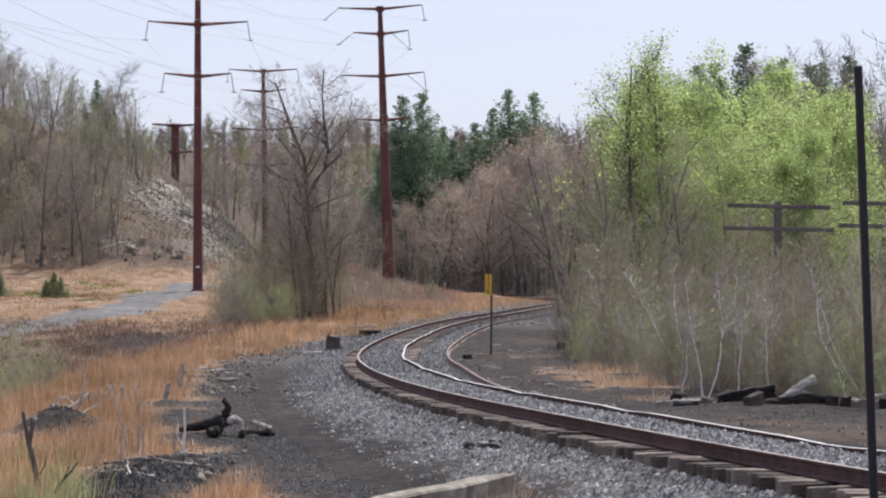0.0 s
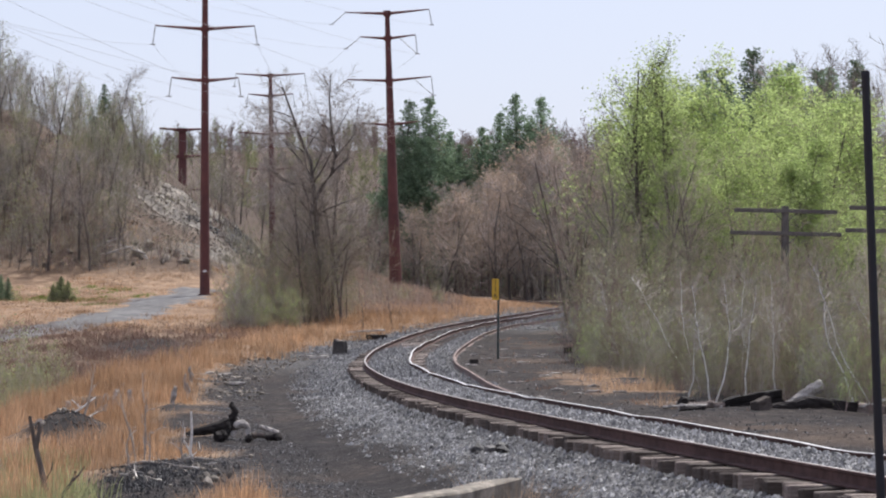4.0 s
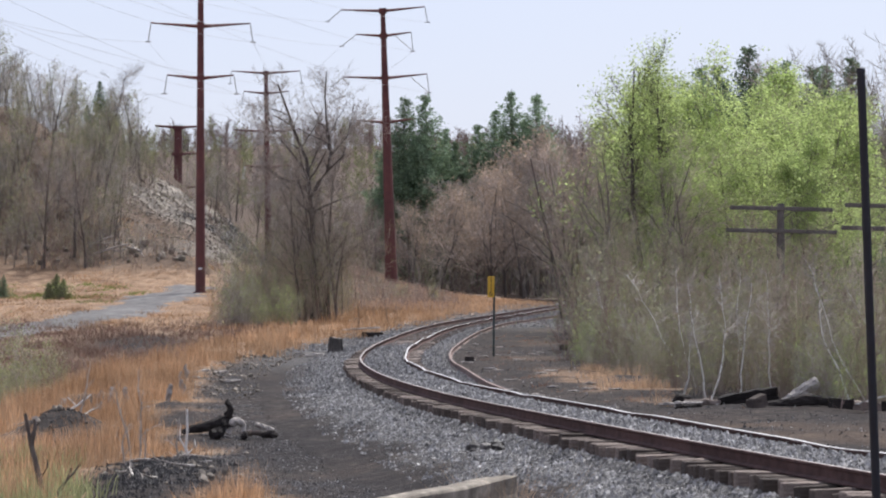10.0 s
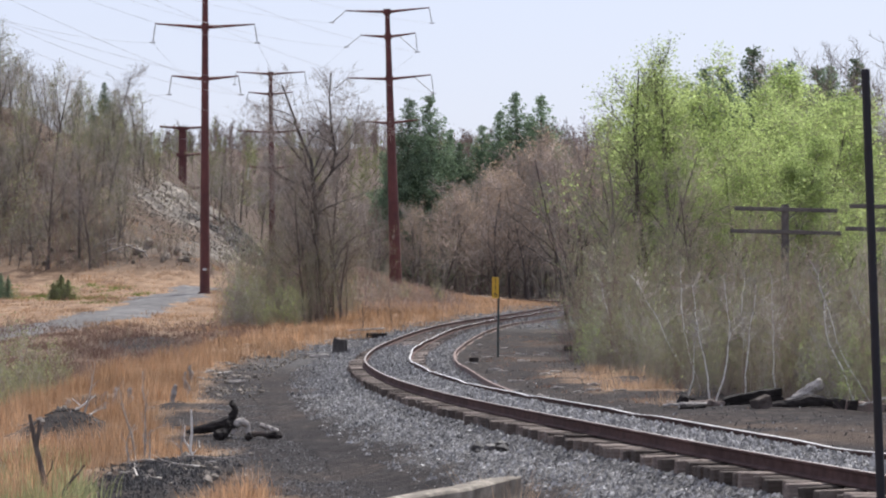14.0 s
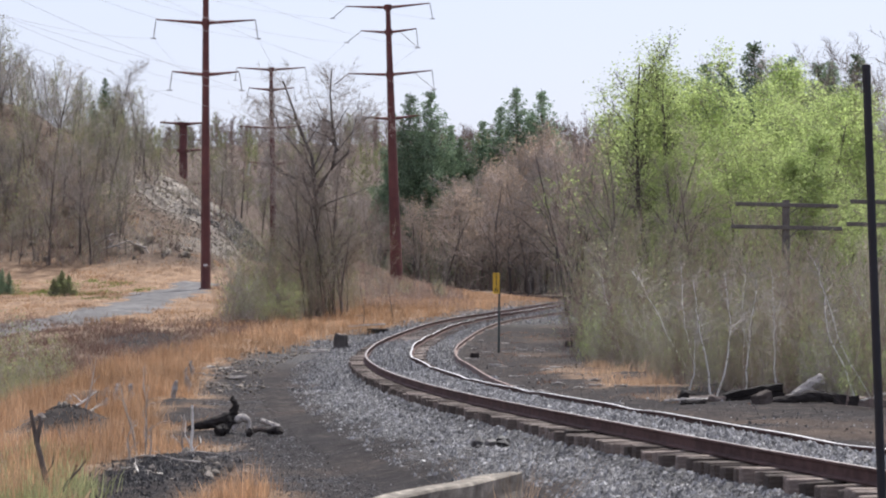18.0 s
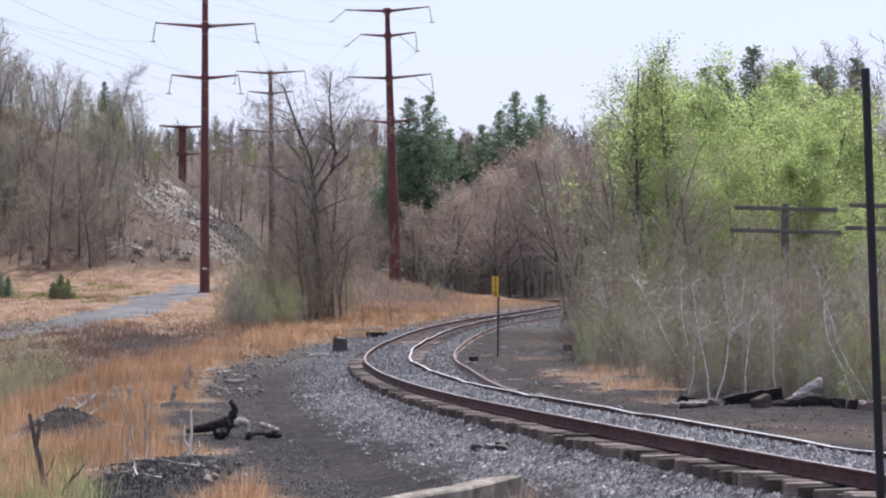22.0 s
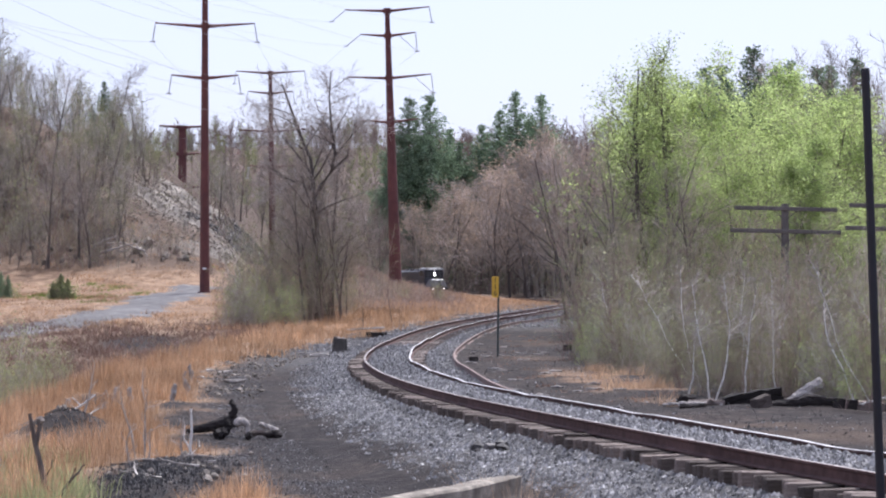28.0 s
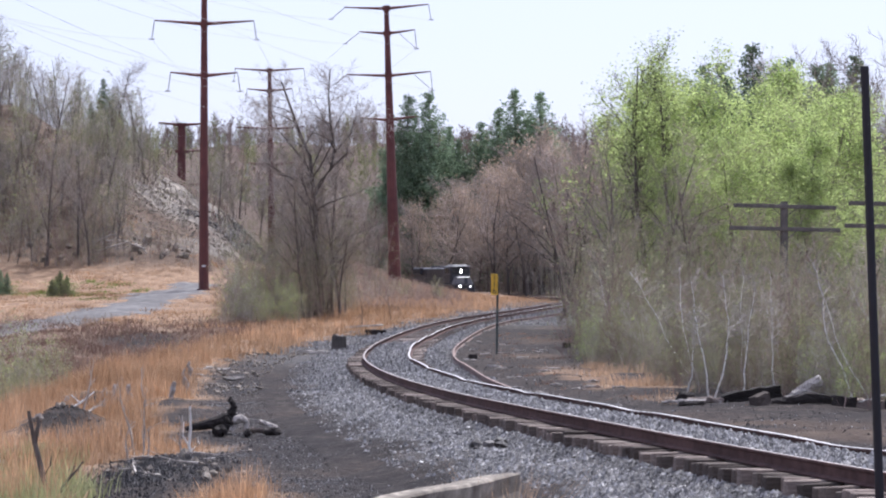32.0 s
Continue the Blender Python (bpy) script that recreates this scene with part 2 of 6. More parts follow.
def ground_material():
    """Dry litter, with ballast, coal dust, bare spoil and green turf by the ground's own zones."""
    m, n, l, p = node_material("ground")
    zone = n.new("ShaderNodeAttribute")
    zone.attribute_name = "zone"
    split = n.new("ShaderNodeSeparateColor")
    l.new(zone.outputs["Color"], split.inputs["Color"])
    fine, mid, grit = noise_node(n, l, 9.0, 8.0, rough=0.7), noise_node(n, l, 0.9, 6.0, rough=0.65), noise_node(n, l, 34.0, 5.0, rough=0.75)

    def tone(src, stops):
        r = ramp_of(n, stops)
        l.new(src.outputs["Fac"], r.inputs["Fac"])
        return r.outputs["Color"]

    litter = mix_node(n, l, "MULTIPLY", 1.0, tone(mid, [(0.3, (0.11, 0.07, 0.045)), (0.5, (0.23, 0.15, 0.098)), (0.7, (0.36, 0.26, 0.175))]), tone(fine, [(0.3, (0.6,) * 3), (0.7, (1.25,) * 3)]))
    # ballast: the darkest grit tones stand for shaded gaps between the stones
    ballast = mix_node(n, l, "MULTIPLY", 1.0, tone(grit, [(0.3, (0.03, 0.029, 0.029)), (0.5, (0.10, 0.096, 0.095)), (0.7, (0.25, 0.24, 0.235))]), tone(mid, [(0.3, (0.75,) * 3), (0.7, (1.1,) * 3)]))
    mott = noise_node(n, l, 3.2, 6.0, rough=0.7)
    coal = mix_node(n, l, "MULTIPLY", 1.0, tone(mott, [(0.36, (0.017, 0.015, 0.015)), (0.5, (0.031, 0.0275, 0.0275)), (0.62, (0.054, 0.047, 0.044)), (0.74, (0.13, 0.107, 0.09))]), tone(grit, [(0.35, (0.5,) * 3), (0.5, (0.95,) * 3), (0.66, (1.6,) * 3)]))
    spoil = mix_node(n, l, "MULTIPLY", 1.0, tone(mid, [(0.3, (0.05, 0.047, 0.045)), (0.5, (0.18, 0.158, 0.138)), (0.7, (0.39, 0.35, 0.295))]), tone(fine, [(0.3, (0.6,) * 3), (0.7, (1.2,) * 3)]))
    floor_ = mix_node(n, l, "MULTIPLY", 1.0, tone(mid, [(0.3, (0.055, 0.042, 0.034)), (0.7, (0.13, 0.095, 0.075))]), tone(fine, [(0.3, (0.6,) * 3), (0.7, (1.3,) * 3)]))
    col = mix_node(n, l, "MIX", zone.outputs["Alpha"], litter, floor_)
    col = mix_node(n, l, "MIX", split.outputs["Blue"], col, spoil)
    broad = noise_node(n, l, 0.22, 5.0, rough=0.7)
    loam = mix_node(n, l, "MULTIPLY", 1.0, coal, tone(broad, [(0.4, (0.8, 0.78, 0.8)), (0.52, (1.1, 1.05, 1.0)), (0.6, (1.3, 1.18, 1.1)), (0.72, (1.6, 1.38, 1.22))]))
    col = mix_node(n, l, "MIX", split.outputs["Green"], col, loam)
    col = mix_node(n, l, "MIX", split.outputs["Red"], col, ballast)
    l.new(col, p.inputs["Base Color"])
    p.inputs["Roughness"].default_value, p.inputs["Specular IOR Level"].default_value = 0.95, 0.1
    b = n.new("ShaderNodeBump")
    b.inputs["Strength"].default_value, b.inputs["Distance"].default_value = 0.6, 0.06
    l.new(grit.outputs["Fac"], b.inputs["Height"])
    l.new(b.outputs["Normal"], p.inputs["Normal"])
    return m


M_GROUND = ground_material()


# ---- the lie of the land ----
def spline(rows):
    """A smooth function through (y, value) rows, straight beyond its ends."""
    ys, vs = np.array([r[0] for r in rows], float), np.array([r[1] for r in rows], float)
    slopes = np.gradient(vs, ys)

    def value(y):
        y = np.asarray(y, float)
        i = np.clip(np.searchsorted(ys, y) - 1, 0, len(ys) - 2)
        w = ys[i + 1] - ys[i]
        q = np.clip((y - ys[i]) / w, 0, 1)
        a, b, sa, sb = vs[i], vs[i + 1], slopes[i] * w, slopes[i + 1] * w
        v = a + q * sa + q * q * (3 * (b - a) - 2 * sa - sb) + q ** 3 * (2 * (a - b) + sa + sb)
        return v + np.where(y < ys[0], (y - ys[0]) * slopes[0], 0) + np.where(y > ys[-1], (y - ys[-1]) * slopes[-1], 0)
    return value


# the outer rail's line and the height of the rails' base along y
OUTER = spline([(-10, 15.5), (10, 9.2), (27.5, 4.55), (40, 2.0), (55, -0.1), (65, -1.2), (75, -2.03), (84, -2.55), (97, -2.65), (110, -2.2), (144, 0.0), (180, 4.9),
                (220, 9.6), (250, 13.0), (282, 15.8), (312, 15.2), (340, 11.5), (369, 2.6), (410, -12.3), (480, -37.8), (560, -66.9)])
BASE = spline([(-10, -0.05), (27.5, -0.08), (40, -0.125), (55, -0.29), (84, -0.42), (110, -0.25), (144, -0.03), (180, 0.27), (220, 0.47), (300, 0.5), (369, 0.51), (480, 0.55), (560, 0.6)])
GAUGE = 1.505


def heading(y):
    return np.arctan((OUTER(y + 0.25) - OUTER(y - 0.25)) / 0.5)


def rail_point(y, across):
    """A point of the track bed, that many metres to the right of the outer rail."""
    a = heading(y)
    return OUTER(y) + across * np.cos(a), y - across * np.sin(a)


def offset(x, y):
    """Metres to the right of the track's centre, square to it."""
    return (x - OUTER(y)) * np.cos(heading(y)) - GAUGE / 2


def step(a, b, v):
    q = np.clip((np.asarray(v, float) - a) / (b - a), 0, 1)
    return q * q * (3 - 2 * q)


LEFT = spline([(-20, -1.0), (20, -0.95), (60, -0.9), (100, -0.8), (150, -0.4), (190, 0.3), (225, 0.8), (270, 1.1), (330, 1.3), (500, 3.0), (800, 6.0)])
RIGHT = spline([(-20, -0.4), (60, -0.55), (110, -0.5), (180, 0.1), (300, 0.3), (380, 0.6), (500, 3.0), (800, 6.0)])


def bumps(x, y, size):
    return (np.sin(x * 1.7 / size + 0.6 * np.sin(y * 1.1 / size)) * np.sin(y * 1.3 / size + 1.3 + 0.8 * np.sin(x * 0.9 / size))
            + 0.5 * np.sin(x * 3.9 / size + y * 2.3 / size) * np.sin(y * 4.1 / size - x * 1.9 / size))


HEAPS = ((-4.3, 39.8, 0.85, 4.4, 0.2), (-7.5, 51.5, 0.8, 2.0, 0.58), (-16.0, 137, 1.8, 4.5, 0.35), (-14.8, 101, 1.3, 4.0, 0.3), (-4.8, 51.2, 0.55, 1.5, 0.03), (-5.9, 58.0, 0.5, 2.6, 0.12), (-6.6, 64.0, 0.4, 2.0, 0.15), (-8.6, 64.0, 0.5, 2.0, 0.15))


def land(x, y):
    x, y = np.asarray(x, float), np.asarray(y, float)
    u = offset(x, y)
    side = step(-2, 2, u)
    z = LEFT(y) * (1 - side) + RIGHT(y) * side
    # a hollow beyond the grassy bank on the left, and the bank itself
    z = z - 1.0 * step(-9.5, -14, x) * step(45, 70, y) * step(150, 115, y)
    z = z + 0.35 * np.exp(-((x + 9.5) / 2.2) ** 2) * step(50, 80, y) * step(140, 110, y)
    # weedy mound under the second steel pole
    z = z + 3.5 * np.exp(-((x + 12.4) / 8.6) ** 2 - ((y - 282) / 40) ** 2)
    z = z + 0.7 * step(-15, -20, x) * step(180, 225, y)
    # low heaps of black shale, bare soil patches, and one dark rise standing for dead brush
    for cx, cy, rx, ry, h in HEAPS:
        z = z + h * np.exp(-((x - cx) / rx) ** 2 - ((y - cy) / ry) ** 2)
    # spoil heap
    hill = np.clip((-21.5 - x) * 0.56, 0, 14.5) + 1.5 * step(-16, -26, x)
    z = z + hill * step(245, 292, y) * step(620, 420, y) + 3.4 * step(-18, -26, x) * step(225, 272, y)
    z = z + (0.7 * bumps(x, y, 5.0) + 1.0 * bumps(x, y, 11.0)) * step(250, 280, y) * step(-22, -30, x)
    # far ridge
    z = z + 50 * step(480, 1150, y + 0.25 * np.abs(x)) + 8 * bumps(x, y, 190.0) * step(600, 1100, y)
    z = z + 0.06 * bumps(x, y, 2.1) + 0.012 * bumps(x, y, 0.8)
    # track bed: level at the ties, falling to the land on both sides
    bed = BASE(y) - 0.07 + 0.17 * step(0.78, 0.6, np.abs(u)) * step(115, 95, y) - 0.12 * step(-0.8, -0.95, u)
    left_fall = step(1.25, 4.2 + 13 * step(175, 240, y), -u)
    right_fall = step(1.35, 3.2, u)
    keep = np.where(u < 0, left_fall, right_fall)
    bed = np.where(u < 0, bed - 0.12 * step(1.28, 1.5, -u), bed)
    far_bed = step(300, 330, y)
    keep = keep * (1 - far_bed) + far_bed * step(3, 9, np.abs(u))
    return bed * (1 - keep) + z * keep


def land_at(x, y):
    return float(land(x, y))


def zones(x, y):
    """Ballast, coal dust and bare spoil shares of the ground."""
    u = offset(x, y)
    ragged = 0.4 * bumps(x, y, 1.3) + 0.12 * bumps(x, y, 0.7)
    ballast = step(-3.0, -2.05, u + ragged) * step(2.6, 1.8, u + 0.4 * ragged) + 0.9 * step(205, 225, y) * step(-8, -6, u + ragged) * step(2.6, 1.8, u) * step(300, 285, y)
    ballast = ballast + 0.6 * step(85, 100, y) * step(235, 210, y) * step(-6.5, -4.0, u + 2 * ragged) * step(2, 1, u)
    ballast = ballast + 0.85 * step(135, 160, y) * step(1.2, 2.2, u) * step(9, 6, u + 2 * ragged) * step(245, 230, y)
    coal = step(-6.2, -5.2, u + ragged) * step(170, 140, y) * step(8.3, 6.6, u + ragged) * step(10, 16, y) + step(0, 2, u) * step(235, 215, y) * step(12, 7, u)
    for cx, cy, rx, ry, h in HEAPS:
        coal = coal + 2.4 * np.exp(-((x - cx) / rx) ** 2 - ((y - cy) / ry) ** 2)
    coal = np.clip(coal, 0, 1)
    spoil = step(-20, -23, x) * step(-36.5, -32.5, x + 4 * ragged) * step(256, 266, y + 3 * ragged) * step(345, 325, y) * step(-0.9, 0.3, bumps(x, y, 7.0))
    coal = coal * (1 - 0.75 * step(4.2, 4.9, u + 0.6 * ragged) * step(7.4, 6.6, u + 0.6 * ragged) * step(58, 62, y) * step(88, 78, y) * step(-0.5, 0.2, bumps(x, y, 2.2)))
    coal = coal * (1 - step(3.6, 5.0, u + 2 * ragged) * 0.2 * step(0.2, 0.9, bumps(x, y, 5.0)))
    # dark wood floor; on the heap it also stands for shade between trunks
    wood = np.clip(step(300, 340, y) + step(5.5, 8, u + ragged) * step(40, 50, y) + 0.75 * np.exp(-((x + 10) / 5.5) ** 2 - ((y - 245) / 40) ** 2) + 0.85 * step(-19, -24, x + 2 * ragged) * step(247, 255, y + 3 * ragged)
                   + 0.7 * step(-10.5, -12, x) * step(72, 90, y) * step(168, 135, y + 8 * ragged) * (0.8 + 0.2 * step(-0.7, 0.2, bumps(x, y, 3.0))), 0, 1)
    return np.clip(ballast, 0, 1), np.clip(coal, 0, 1), np.clip(spoil, 0, 1), wood


# ---- mesh helpers ----
def part(name, mesh, material, parent=None, label=""):
    """Links a bmesh or mesh as one object, under a thing if given."""
    if isinstance(mesh, bmesh.types.BMesh):
        me = bpy.data.meshes.new(name)
        mesh.to_mesh(me)
        mesh.free()
        mesh = me
    if material and not mesh.materials:
        mesh.materials.append(material)
    ob = new(name, mesh)
    if parent:
        ob.parent = parent
    if label:
        ob["label"] = label
    return ob


def thing(name, label, category, m=None, group="", kind=""):
    ob = tagged(new(name), label, category, group, kind)
    if m is not None:
        ob.matrix_basis = m
    return ob


def raw(name, verts, faces, material, smooth=False):
    me = bpy.data.meshes.new(name)
    me.from_pydata(np.asarray(verts).reshape(-1, 3), [], np.asarray(faces))
    me.materials.append(material)
    if smooth:
        me.polygons.foreach_set("use_smooth", np.ones(len(me.polygons), bool))
    me.update()
    return me


def box(bm, size, at=(0, 0, 0), turn=(0, 0, 0), bevel=0.0, taper=1.0):
    made = bmesh.ops.create_cube(bm, size=1.0)["verts"]
    for v in made:
        k = taper if v.co.z > 0 else 1.0
        v.co = Vector((v.co.x * size[0] * k, v.co.y * size[1] * k, v.co.z * size[2]))
    if bevel:
        edges = list({e for v in made for e in v.link_edges})
        made = list({v for f in bmesh.ops.bevel(bm, geom=edges, offset=bevel, segments=1, affect="EDGES")["faces"] for v in f.verts})
    bmesh.ops.transform(bm, matrix=pose(*at, *turn), verts=made)
    return bm


def rod(bm, a, b, r0, r1=None, sides=8):
    a, b = Vector(a), Vector(b)
    r1 = r0 if r1 is None else r1
    turn = (b - a).to_track_quat("Z", "Y").to_matrix().to_4x4()
    bmesh.ops.create_cone(bm, cap_ends=True, segments=sides, radius1=r0, radius2=r1, depth=(b - a).length, matrix=Matrix.Translation((a + b) / 2) @ turn)
    return bm


def roughen(bm, amount, size, seed):
    for v in bm.verts:
        v.co += amount * Vector(noise.noise_vector(v.co * size + Vector((seed, seed * 2.3, 0))))
    return bm


def frames_of(d):
    d = d / np.maximum(np.linalg.norm(d, axis=1, keepdims=True), 1e-9)
    ref = np.where(np.abs(d[:, 2:3]) > 0.9, np.array([[1.0, 0, 0]]), np.array([[0, 0, 1.0]]))
    a = np.cross(d, ref)
    a /= np.linalg.norm(a, axis=1, keepdims=True)
    return a, np.cross(d, a)


def tubes(segs, sides=5):
    """Open tapered tubes along rows of (start, end, radius, radius)."""
    p0, p1 = segs[:, 0:3], segs[:, 3:6]
    a, b = frames_of(p1 - p0)
    t = np.arange(sides) * 2 * np.pi / sides
    ring = a[:, None] * np.cos(t)[None, :, None] + b[:, None] * np.sin(t)[None, :, None]
    v = np.concatenate([p0[:, None] + ring * segs[:, 6][:, None, None], p1[:, None] + ring * segs[:, 7][:, None, None]], 1)
    k, j = np.arange(len(segs))[:, None] * 2 * sides, np.arange(sides)[None]
    f = np.stack([k + j, k + (j + 1) % sides, k + sides + (j + 1) % sides, k + sides + j], -1)
    return v.reshape(-1, 3), f.reshape(-1, 4)


def pipe(points, radii, sides=6):
    """One continuous tapered tube through points."""
    p = np.asarray(points, float)
    a, b = frames_of(np.gradient(p, axis=0))
    t = np.arange(sides) * 2 * np.pi / sides
    v = p[:, None] + (a[:, None] * np.cos(t)[None, :, None] + b[:, None] * np.sin(t)[None, :, None]) * np.asarray(radii)[:, None, None]
    k, j = np.arange(len(p) - 1)[:, None] * sides, np.arange(sides)[None]
    f = np.stack([k + j, k + (j + 1) % sides, k + sides + (j + 1) % sides, k + sides + j], -1)
    return v.reshape(-1, 3), f.reshape(-1, 4)


def spikes(segs, faces=3):
    """Three-cornered tapering twigs."""
    p0, p1 = segs[:, 0:3], segs[:, 3:6]
    a, b = frames_of(p1 - p0)
    t = np.arange(3) * 2 * np.pi / 3
    ring = a[:, None] * np.cos(t)[None, :, None] + b[:, None] * np.sin(t)[None, :, None]
    v = np.concatenate([p0[:, None] + ring * segs[:, 6][:, None, None], p1[:, None]], 1)
    k, j = np.arange(len(segs))[:, None] * 4, np.arange(3)[None]
    f = np.stack([k + j, k + (j + 1) % 3, k + 3 + 0 * j], -1)
    return v.reshape(-1, 3), f[:, :faces].reshape(-1, 3)


def leaf_quads(centres, size, rng):
    """Small folded diamond leaves at random turns."""
    n = len(centres)
    d = rng.normal(size=(n, 3))
    d[:, 2] *= 0.7
    a, b = frames_of(d)
    s = size * rng.uniform(0.6, 1.3, (n, 1))
    dn = d / np.linalg.norm(d, axis=1, keepdims=True)
    v = np.stack([centres - a * s * 0.6, centres - b * s * 0.4 + dn * s * 0.1, centres + a * s * 0.6, centres + b * s * 0.4 + dn * s * 0.1], 1)
    k = np.arange(n)[:, None] * 4
    return v.reshape(-1, 3), np.concatenate([k + np.array([[0, 1, 3]]), k + np.array([[1, 2, 3]])], 0)


def join(parts):
    vs, fs, n = [], [], 0
    for v, f in parts:
        vs.append(v)
        fs.append(f + n)
        n += len(v)
    return np.concatenate(vs), np.concatenate(fs)


# ---- ground, road ----
def spaced(*runs):
    out = []
    for a, b, s in runs:
        out += list(np.arange(a, b, s))
    return np.array(out)


def build_ground():
    xs = spaced((-4200, -600, 300), (-600, -120, 30), (-120, -48, 4), (-48, -16, 0.9), (-16, 12, 0.4), (12, 34, 1.6), (34, 120, 6), (120, 600, 40), (600, 4201, 300))
    ys = spaced((-4200, -300, 300), (-300, -40, 40), (-40, 20, 4), (20, 70, 0.5), (70, 110, 0.7), (110, 180, 1.1), (180, 330, 1.6), (330, 620, 5), (620, 1500, 40), (1500, 4901, 200))
    gx, gy = np.meshgrid(xs, ys)
    gu = offset(gx, gy)
    gz = land(gx, gy) - 0.3 * step(-3.9, -3.4, gu) * step(2.6, 2.2, gu) * step(18, 20, gy) * step(132, 128, gy)
    nx, ny = len(xs), len(ys)
    k = np.arange(ny - 1)[:, None] * nx + np.arange(nx - 1)[None]
    f = np.stack([k, k + 1, k + 1 + nx, k + nx], -1).reshape(-1, 4)
    me = raw("ground", np.stack([gx, gy, gz], -1), f, M_GROUND, smooth=True)
    at = me.attributes.new("zone", "FLOAT_COLOR", "POINT")
    r, g, b, w = zones(gx, gy)
    at.data.foreach_set("color", np.stack([r, g, b, w], -1).astype(np.float32).ravel())
    tagged(new("ground", me), "dry grassy, coal-dusted ground with a ballasted track bed", "ground", kind="structure")


build_ground()


def build_bed():
    """The ballast bed of the near track, from the foot of one shoulder to the other."""
    ys, us = np.concatenate([np.arange(16, 70, 0.3), np.arange(70, 136, 0.6)]), np.concatenate([np.arange(-4.6, -1.6, 0.16), np.arange(-1.6, 1.6, 0.05), np.arange(1.6, 3.2, 0.16)])
    gy, gu = np.meshgrid(ys, us, indexing="ij")
    gx, gyy = rail_point(gy, gu + GAUGE / 2)
    gz = land(gx, gyy) + 0.02 - 0.25 * step(-4.0, -4.6, gu) - 0.25 * step(2.7, 3.1, gu)
    gz = gz + 0.008 * bumps(gx, gyy, 0.6)
    n = len(us)
    k = np.arange(len(ys) - 1)[:, None] * n + np.arange(n - 1)[None]
    f = np.stack([k, k + 1, k + 1 + n, k + n], -1).reshape(-1, 4)
    me = raw("track_bed", np.stack([gx, gyy, gz], -1), f, M_GROUND, smooth=True)
    at = me.attributes.new("zone", "FLOAT_COLOR", "POINT")
    at.data.foreach_set("color", np.stack(zones(gx, gyy), -1).astype(np.float32).ravel())
    tagged(new("track_bed", me), "bed of grey crushed stone under the track", "ground", kind="structure")


build_bed()
ROAD = spline([(120, -29.0), (150, -25.0), (175, -24.0), (200, -23.2), (228, -22.8), (250, -21.0), (268, -17.0)])


def build_road():
    ys, us = np.arange(118, 240, 1.0), np.linspace(-1, 1, 9)
    gy, gu = np.meshgrid(ys, us, indexing="ij")
    half = 2.6 + 0.6 * np.sin(gy * 0.21) + 0.4 * np.sin(gy * 0.7) + 0.4 * np.sin(gy * 1.9 + gu * 2) + 0.3 * np.sin(gy * 3.1)
    gx = ROAD(gy) + gu * half
    gz = land(gx, gy) + 0.05 + 0.03 * np.cos(gu * 6) - 0.09 * (np.abs(gu) > 0.95)
    k = np.arange(len(ys) - 1)[:, None] * 9 + np.arange(8)[None]
    f = np.stack([k, k + 1, k + 10, k + 9], -1).reshape(-1, 4)
    tagged(new("road", raw("road", np.stack([gx, gy, gz], -1), f, M_ROAD, True)), "narrow grey gravel service road across dry grass", "road", kind="structure")


build_road()


# ---- woody plants ----
def grow(seed, height, trunk_r, limbs, first, spread, fine, lean=0.0, wander=0.06, rise=0.25, levels=3, thin=0.012, limb_len=0.42, scaffold=None):
    """A branching skeleton: polylines with radii for wood, straight rows for twigs, and the twig ends."""
    rng = np.random.default_rng(seed)
    wood, twigs, ends = [], [], []

    def children(pts, radius, length, level, start):
        n = len(pts) - 1
        if level >= levels:
            return
        for i in range(n):
            if (i + 0.5) / n < start:
                continue
            count = max(1, round(limbs / n)) if level == 0 else fine
            d = (pts[i + 1] - pts[i]) / max(np.linalg.norm(pts[i + 1] - pts[i]), 1e-6)
            a, b = frames_of(d[None])
            for _ in range(count):
                k = rng.random()
                along = (i + k) / n
                az, open_ = rng.uniform(0, 2 * np.pi), spread * rng.uniform(0.7, 1.3)
                dd = d * np.cos(open_) + (a[0] * np.cos(az) + b[0] * np.sin(az)) * np.sin(open_)
                if level == 0:
                    ll = height * limb_len * (1.15 - 0.75 * along) * rng.uniform(0.6, 1.15)
                else:
                    ll = length * rng.uniform(0.38, 0.62) * (1.1 - 0.5 * along)
                branch(pts[i] + (pts[i + 1] - pts[i]) * k, dd, ll, max(radius * (1 - 0.8 * along) * 0.5, thin), level + 1)

    def branch(p, d, length, radius, level):
        if level >= levels:
            q = p + (d + rng.normal(0, 0.15, 3)) * length
            twigs.append([*p, *q, thin, thin])
            ends.append(q)
            return
        n = (8, 4, 2)[min(level, 2)]
        pts = [p]
        for i in range(n):
            d = d + rng.normal(0, wander * (1 + level), 3) + np.array([0, 0, rise * 0.12 * (level > 0)])
            d = d / np.linalg.norm(d)
            pts.append(pts[-1] + d * length / n)
        wood.append((np.array(pts), np.maximum(radius * (1 - 0.8 * np.arange(n + 1) / n), thin)))
        ends.append(pts[-1])
        children(pts, radius, length, level, first if level == 0 else 0.0)

    if scaffold:
        for pts, radius in scaffold:
            pts = [np.array(q, float) for q in pts]
            n = len(pts) - 1
            wood.append((np.array(pts), np.maximum(radius * (1 - 0.75 * np.arange(n + 1) / n), thin)))
            children(pts, radius, height * 0.35, 0, first)
    else:
        branch(np.array([0, 0, -0.15]), np.array([math.sin(lean), 0.02, math.cos(lean)]), height, trunk_r, 0)
    return wood, np.array(twigs), np.array(ends), rng


